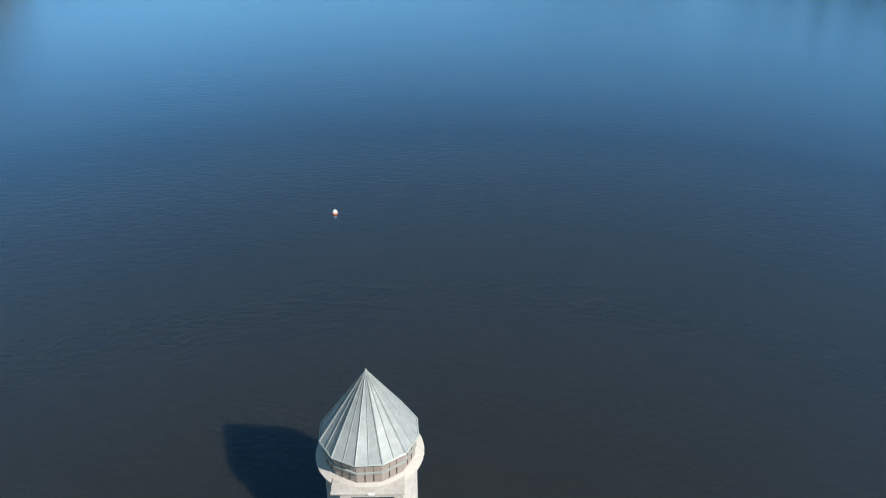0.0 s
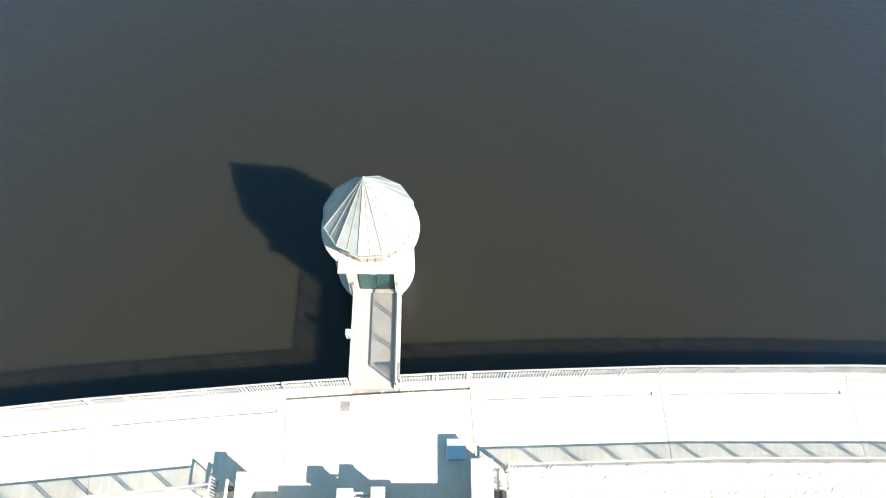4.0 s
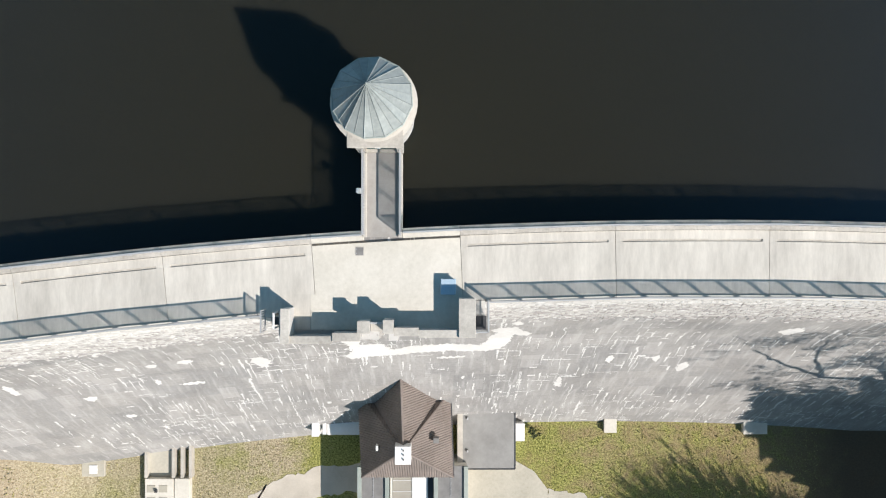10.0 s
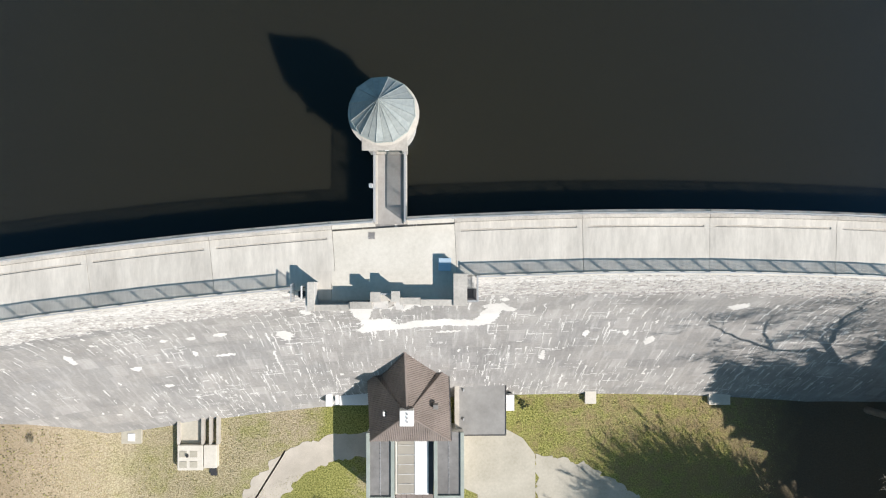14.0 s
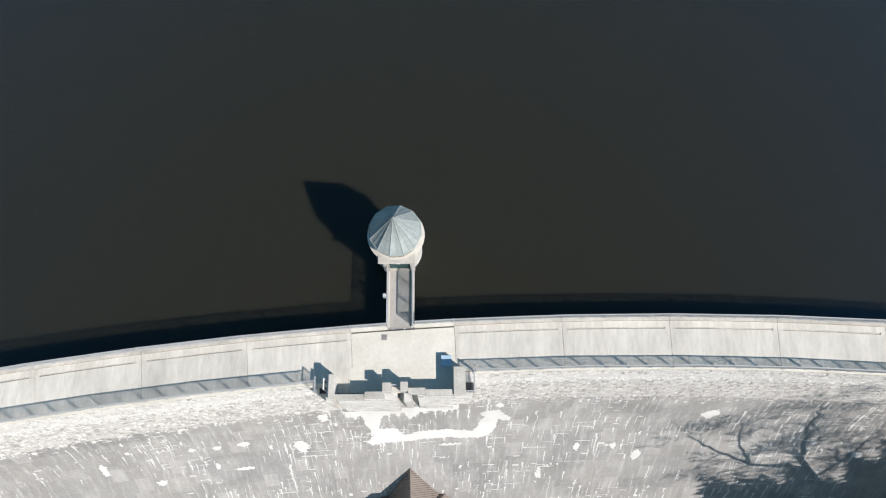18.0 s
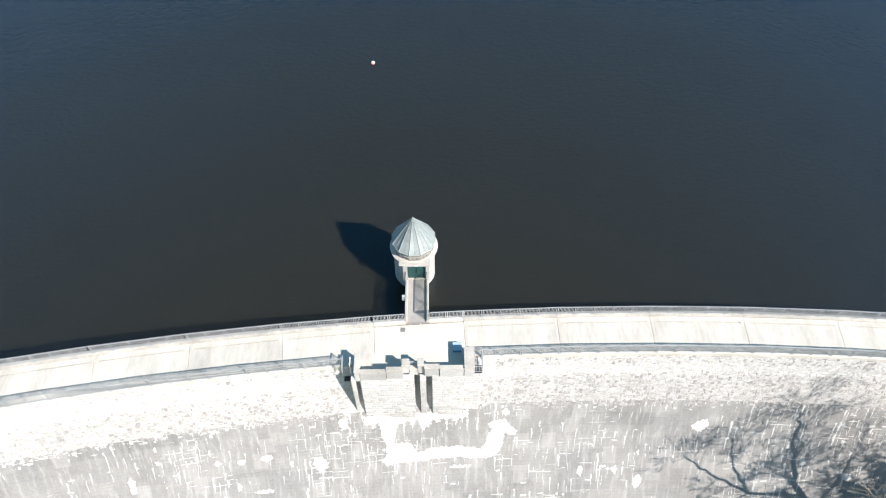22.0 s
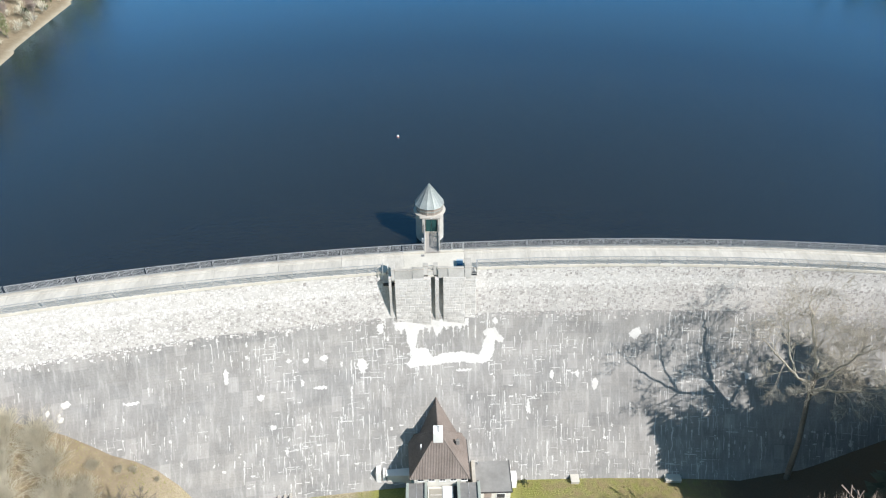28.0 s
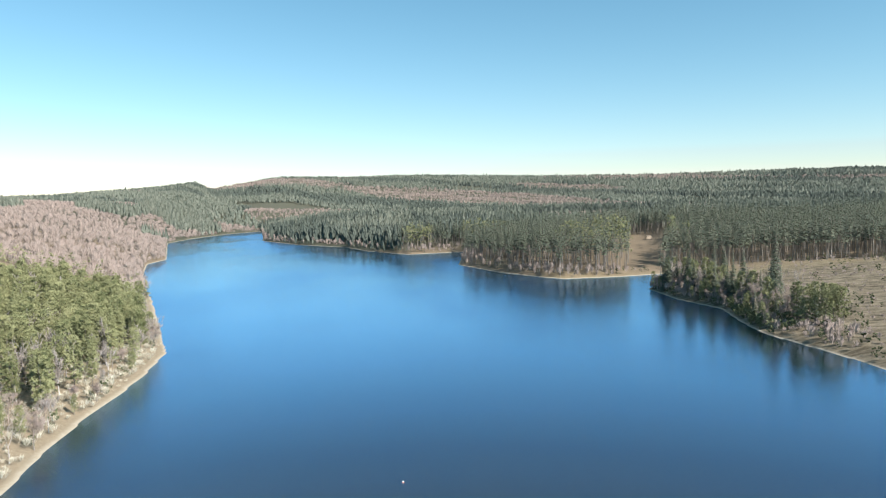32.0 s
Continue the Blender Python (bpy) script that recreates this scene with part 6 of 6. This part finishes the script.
xs, ys, r = scatter(132, 190, 140, 350, 2.6, 41)
ds = lake_distance(xs, ys)
ok = (ds > 1.6) & (ds < 20) & (r.random(len(xs)) < np.where(ys > 188, 0.8, 0.5))
dark = ok & (((ys < 232) & (ys > 178) & (ds < 14) & (r.random(len(xs)) < 0.7)) | (r.random(len(xs)) < 0.12))
pale = ok & ~dark
wood("belt_scrub", "dense leafless grey-brown bushes along the shore", BARE_CROWN, edge_puff, xs[pale], ys[pale], r.uniform(0.35, 1.0, int(pale.sum())), r.uniform(0, 6.28, int(pale.sum())), land_height(xs[pale], ys[pale]) - 0.1)
wood("belt_shrubs", "dense dark green bushes along the shore", SHRUB, low_green, xs[dark], ys[dark], r.uniform(0.8, 1.9, int(dark.sum())), r.uniform(0, 6.28, int(dark.sum())), land_height(xs[dark], ys[dark]) - 0.1)


# felled trunks stacked on the open patch
pile = thing("log_pile", "stack of pale felled logs on the cleared ground", "log pile", at=(238, 640, float(land_height(238, 640))))
for row in range(5):
    for k in range(9 - row):
        bm = bmesh.new()
        add_tube(bm, ((k + row * 0.5 - 4.5) * 0.85, -2.6, 0.38 + row * 0.70), ((k + row * 0.5 - 4.5) * 0.85, 2.6, 0.40 + row * 0.70), 0.42, 0.38, n=8)
        part("log", bm, CUT_WOOD, pile)


# ---- below the dam: the big bare tree, spruces in shade, brush on the slopes ----
def limb(g, points, r0, r1, parent, origin, shoots, length, fine):
    """A crooked limb through the points given, in a mesh of its own, with side shoots that branch into twigs."""
    s = Soup()
    pts = [Vector(p) - origin for p in points]
    way, n = [], 5
    for p, q in zip(pts, pts[1:]):
        way += [p.lerp(q, k / n) + Vector((g.gauss(0, 0.10), g.gauss(0, 0.10), g.gauss(0, 0.08))) * (k > 0) for k in range(n)]
    way.append(pts[-1])
    m = len(way) - 1
    for k in range(m):
        s.tube(way[k], way[k + 1], r0 + (r1 - r0) * k / m, r0 + (r1 - r0) * (k + 1) / m, 6)
    for k in range(shoots):
        f = 0.25 + 0.75 * (k + g.random()) / shoots
        i = min(m - 1, int(f * m))
        along = (way[i + 1] - way[i]).normalized()
        d = (along * 0.5 + Vector((g.gauss(0, 0.7), g.gauss(0, 0.7), g.gauss(0.15, 0.5)))).normalized()
        bare_branches(g, way[i], d, length * g.uniform(0.6, 1.2), (r0 + (r1 - r0) * f) * 0.42, 5, s, 4, 3, 0.06, 0.5, fine)
    c = new("limb", tri_mesh("limb", *s.arrays(), TWIG))
    c.parent = parent
    return c


def old_oak():
    """The gnarled tree at the toe: a stout trunk, one limb up towards the crest and others out over the meadow."""
    g = random.Random(5)
    at = Vector((45.4, -16.2, float(land_height(45.4, -16.2))))
    ob = thing("oak_tree", "gnarled leafless oak with pale twigs standing against the dam", "tree", at=at)
    s = Soup()
    way = [Vector(p) - at for p in ((45.4, -16.2, at.z - 0.6), (45.2, -15.8, -17.0), (44.7, -15.2, -11.0), (44.5, -15.0, -6.4))]
    for p, q, r0, r1 in zip(way, way[1:], (0.36, 0.31, 0.27), (0.31, 0.27, 0.22)):
        s.tube(p, q, r0, r1, 9)
    c = new("trunk", tri_mesh("trunk", *s.arrays(), BARK))
    c.parent = ob
    for pts, r0, shoots in (([(44.5, -15.0, -6.4), (44.2, -13.6, -3.6), (43.6, -12.0, -0.9), (43.4, -11.0, 1.4)], 0.22, 7),
                            ([(44.6, -15.1, -8.0), (41.6, -16.4, -5.8), (39.0, -16.0, -3.0), (36.8, -15.2, -0.9)], 0.19, 6),
                            ([(41.6, -16.4, -5.8), (40.4, -15.2, -3.2), (40.0, -13.6, 0.2)], 0.14, 6),
                            ([(44.7, -15.2, -10.0), (47.5, -14.6, -6.5), (49.5, -13.6, -3.0)], 0.18, 13),
                            ([(44.6, -15.0, -7.5), (46.4, -16.6, -3.5), (47.4, -17.2, -0.2)], 0.18, 13),
                            ([(44.6, -15.1, -9.0), (46.8, -18.0, -6.4), (48.5, -19.8, -4.0)], 0.17, 11)):
        limb(g, pts, r0, 0.05, ob, at, shoots + 1, 1.9, 0.009)
    return ob


old_oak()
# tall spruces that keep the toe in shade, all of them north of a line that runs with the sun
g = random.Random(17)
for k in range(46):
    row, col = divmod(k, 8)
    x = 52.0 + 3.4 * col + g.uniform(-1.2, 1.2)
    y = -28.6 - 0.66 * (x - 52.0) + 3.3 * row + g.uniform(-0.8, 0.8)
    if y > (-15.5 if x > 62 else -22.0):
        continue
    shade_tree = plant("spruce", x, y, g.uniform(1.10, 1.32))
    shade_tree.matrix_basis = shade_tree.matrix_basis @ Matrix.Diagonal((1.45, 1.45, 1, 1))
# leafless trees on the far side of the drive, whose twigs dapple the grass
for x, y, s_ in ((39.9, -35.7, 1.79), (43.9, -37.7, 1.95), (41.4, -41.2, 1.95), (46.9, -40.7, 1.95), (45.4, -45.2, 1.95), (50.9, -42.7, 1.85), (37.9, -42.7, 1.75), (49.4, -47.7, 1.95), (54.4, -47.2, 1.95), (42.9, -34.4, 1.54), (53.9, -41.2, 1.75), (41.9, -47.7, 1.85),
                 (38.9, -39.0, 1.85), (44.9, -41.7, 1.85), (47.9, -44.2, 1.95), (40.4, -38.2, 1.65), (48.4, -38.8, 1.65), (43.4, -43.7, 1.95)):
    plant("hornbeam", x, y, s_)


def brush_clump(g, h, n):
    s = Soup()
    for _ in range(n):
        a = g.uniform(0, 6.283)
        d = Vector((math.cos(a) * g.uniform(0.1, 0.7), math.sin(a) * g.uniform(0.1, 0.7), 1)).normalized()
        p = Vector((g.gauss(0, 0.3), g.gauss(0, 0.3), -0.1))
        bare_branches(g, p, d, h * g.uniform(0.28, 0.42), 0.032, 3, s, 3, 3, 0.12, 0.42, 0.011)
    return s.arrays()


g = random.Random(21)
bushes = []
for k in range(4):
    ob = thing("bare_bush", "leafless twiggy bush on the grassy slope beside the dam", "bush", "bushes on the slopes")
    c = new("branchwork", tri_mesh("branchwork", *brush_clump(g, 4.2, 75), BRUSH))
    c.parent = ob
    bushes.append(ob)
spots = [(-44, -17.5, 1.1), (-47.5, -18, 1.2), (-51, -17, 1.1), (-42, -20.5, 1.0), (-46, -22, 1.2), (-50.5, -22, 1.3), (-40, -24, 1.0), (-44, -26, 1.2), (-49, -27, 1.3), (-55, -20, 1.3), (-38.5, -18.2, 0.4), (-36, -17.7, 0.25),
         (-34.6, -17.3, 0.22), (-32.1, -17.5, 0.18), (-41, -30, 1.2), (-36.5, -28, 0.9), (-36.8, -24.4, 0.95), (-34.8, -26.6, 0.85), (-38.0, -22.4, 0.85), (-33.2, -28.0, 0.75), (-39.5, -26.5, 1.1), (-46, -32, 1.4), (-34, -33, 1.0), (-39, -35, 1.2), (36, -30, 0.6), 
         (34, -27.5, 0.5), (-55, -26, 1.3), (-58, -31, 1.4)]
for k, (x, y, s_) in enumerate(spots):
    m = pose(x, y, float(land_height(x, y)), 0, 0, g.uniform(0, 360)) @ Matrix.Scale(s_, 4)
    if k < len(bushes):
        bushes[k].matrix_basis = m
    else:
        copy_thing(bushes[k % 4], Matrix.Identity(4)).matrix_basis = m
s = Soup()
bare_branches(g, Vector((0, 0, -0.3)), Vector((0.1, 0.15, 1)), 4.2, 0.26, 6, s, 5, 3, 0.12, 0.45, 0.022)
slope_tree = thing("bare_tree", "leafless grey tree leaning over the dry meadow", "tree", at=(-31.5, -30.2, float(land_height(-31.5, -30.2))))
c = new("branches", tri_mesh("branches", *s.arrays(), BARK))
c.parent = slope_tree
for k in range(22):
    a = math.pi * (0.02 + 0.96 * k / 21)
    x, y = PCX + 6.5 * math.copysign(abs(math.cos(a)) ** 0.6, math.cos(a)), -29.6 + 4.9 * math.sin(a) ** 0.6
    if -2.9 < x < 7.1 and y > -25.6:
        continue
    copy_thing(bushes[k % 4], Matrix.Identity(4)).matrix_basis = pose(x, y, GZ, 0, 0, 40 * k) @ Matrix.Scale(g.uniform(0.16, 0.26), 4)
for x, y, s_ in ((-6.8, -25.6, 0.55), (-10.0, -27.5, 0.4), (12.4, -15.6, 0.5)):
    shrub = thing("shrub", "small dark evergreen shrub on the grass", "bush", "shrubs on the meadow", at=(x, y, GZ))
    arr = pine_crown(g, 2.0, 1.0, 30, 7, 0.1)
    c = new("leaves", tri_mesh("leaves", arr[0] * s_, arr[1], SHRUB))
    c.parent = shrub

# rough grass on the meadow below the dam
r = np.random.default_rng(3)
n = 72000
px, py = r.uniform(-52, 37, n), r.uniform(-46, -13.5, n)
rr = np.hypot(px - CX, py - CY)
lowr = R_DOWN - np.interp(-land_height(px, py), [-p[0] for p in FACE], [p[1] for p in FACE])
built = ((px > -6.5) & (px < 11.6) & (py > -24.6)) | ((px > -4) & (px < 8.3) & (py < -24)) | ((px > 6.4) & (px < 13.8) & (py < -17.6)) | ((px > -21) & (px < -16.8) & (py > -22.5))
track = (np.abs(py + 19.8 - 0.03 * (px + 4) ** 2 * -1) < 1.6) & (px < -2) & (px > -15) | ((px > 13.5) & (py < -20.5 - 0.05 * (px - 13.5) ** 2) & (py > -27.5 - 0.05 * (px - 13.5) ** 2) & (px < 30))
ok = (rr < lowr - 0.3) & ~built & ~track
px, py = px[ok], py[ok]
pz = land_height(px, py)
n = len(px)
hh, aa = r.uniform(0.05, 0.15, n), r.uniform(0, 6.28, n)
wx, wy = np.cos(aa) * hh * 0.5, np.sin(aa) * hh * 0.5
lx, ly = r.normal(0, 0.35, n) * hh, r.normal(0, 0.35, n) * hh
v = np.stack([np.stack([px - wx, py - wy, pz - 0.02], -1), np.stack([px + wx, py + wy, pz - 0.02], -1), np.stack([px + lx, py + ly, pz + hh], -1)], 1).reshape(-1, 3)
GRASS = foliage("rough_grass", (0.22, 0.23, 0.07), (0.48, 0.44, 0.21))
ob = new("grass", tri_mesh("grass", v, np.arange(3 * n).reshape(-1, 3), GRASS))
tagged(ob, "rough tufted grass, part green and part dry", "grass", kind="stuff")

# ---- masonry: rubble band under the crest, and the stones of the buttress ----
def rubble_band():
    r = np.random.default_rng(6)
    verts, faces = [], []
    z = -0.34
    while z > -9.6:
        h = r.uniform(0.20, 0.32)
        x = -92 + r.uniform(0, 0.5)
        while x < 124:
            w = r.uniform(0.18, 0.48)
            low = -6.55 - 0.4 * float(np.clip((-5 - x) / 45, 0, 1)) + 0.12 * math.sin(x * 0.21) + 0.16 * math.sin(x * 0.9 + 1) + r.uniform(-0.55, 0.35)
            if z - h > low and not (-4.8 < x + w / 2 < 6.6 and z > -8):
                out = r.uniform(0.008, 0.04)
                x0, x1 = x + 0.01 + r.uniform(-0.04, 0.05), x + w - 0.01 + r.uniform(-0.05, 0.04)
                z0, z1 = z - h + 0.02 + r.uniform(-0.12, 0.10), z - 0.02 + r.uniform(-0.10, 0.12)
                n = len(verts)
                k0, k1, k2, k3 = r.uniform(-0.07, 0.07, 4)
                for xx, zz, pr in ((x0 + k0, z0, -0.05), (x1, z0 + k1, -0.05), (x1 + k2, z1, -0.05), (x0, z1 + k3, -0.05), (x0 + k0 + 0.03, z0 + 0.03, out), (x1 - 0.03, z0 + k1 + 0.03, out * r.uniform(0.6, 1)), (x1 + k2 - 0.04, z1 - 0.03, out), (x0 + 0.04, z1 + k3 - 0.03, out * r.uniform(0.6, 1))):
                    verts.append(tuple(face_point(xx, zz, pr)))
                for f in ((4, 5, 6, 7), (0, 1, 5, 4), (1, 2, 6, 5), (2, 3, 7, 6), (3, 0, 4, 7)):
                    faces.append(tuple(n + i for i in f))
            x += w
        z -= h
    bed, sheet, cols = [], [], list(np.arange(-94, 126, 2.0))
    for x in cols:
        low = -6.0 - 0.4 * float(np.clip((-5 - x) / 45, 0, 1))
        bed += [tuple(face_point(x, zz, 0.008)) for zz in np.linspace(-0.32, low, 7)]
    for i in range(len(cols) - 1):
        for j in range(6):
            n = i * 7 + j
            sheet.append((n, n + 1, n + 8, n + 7))
    raw("mortar_bed", bed, sheet, MORTAR, dam, "pale lime mortar between the stones")
    ob = raw("rubble_facing", verts, faces, STONE, dam, "rough pale rubble stones below the crest")
    tagged(ob, kind="stuff")


rubble_band()


def stone_mesh(g):
    bm = bmesh.new()
    vs = []
    for y, k in ((0.0, 0.5), (-0.05, 0.46), (-0.085, 0.36)):
        vs.append([bm.verts.new((sx * k + g.uniform(-0.02, 0.02), y + g.uniform(-0.012, 0.012), sz * k + g.uniform(-0.02, 0.02))) for sx, sz in ((-1, -1), (1, -1), (1, 1), (-1, 1))])
    for a, b in zip(vs, vs[1:]):
        for k in range(4):
            bm.faces.new((a[k], a[(k + 1) % 4], b[(k + 1) % 4], b[k]))
    bm.faces.new(vs[-1])
    bmesh.ops.recalc_face_normals(bm, faces=bm.faces)
    me = bpy.data.meshes.new("stone")
    bm.to_mesh(me)
    bm.free()
    me.materials.append(STONE_PIECE)
    return me


g = random.Random(9)
stones = [stone_mesh(g) for _ in range(6)]
for x0, x1, top, low in FRONTS:
    z = -0.2
    x0, x1 = x0 + 0.02, x1 - 0.02
    while z > -7.4:
        h = g.uniform(0.34, 0.46)
        x = x0
        while x < x1 - 0.15:
            w = min(g.uniform(0.42, 0.9), x1 - x)
            ob = new("stone", g.choice(stones))
            ob.parent = buttress
            ob.location = (x + w / 2 - 1.0, front_y(top, low, z - h / 2) + 3.5, z - h / 2 + 7.6)
            ob.scale = (w + 0.03, g.uniform(0.2, 0.5), h + 0.03)
            x += w
        z -= h
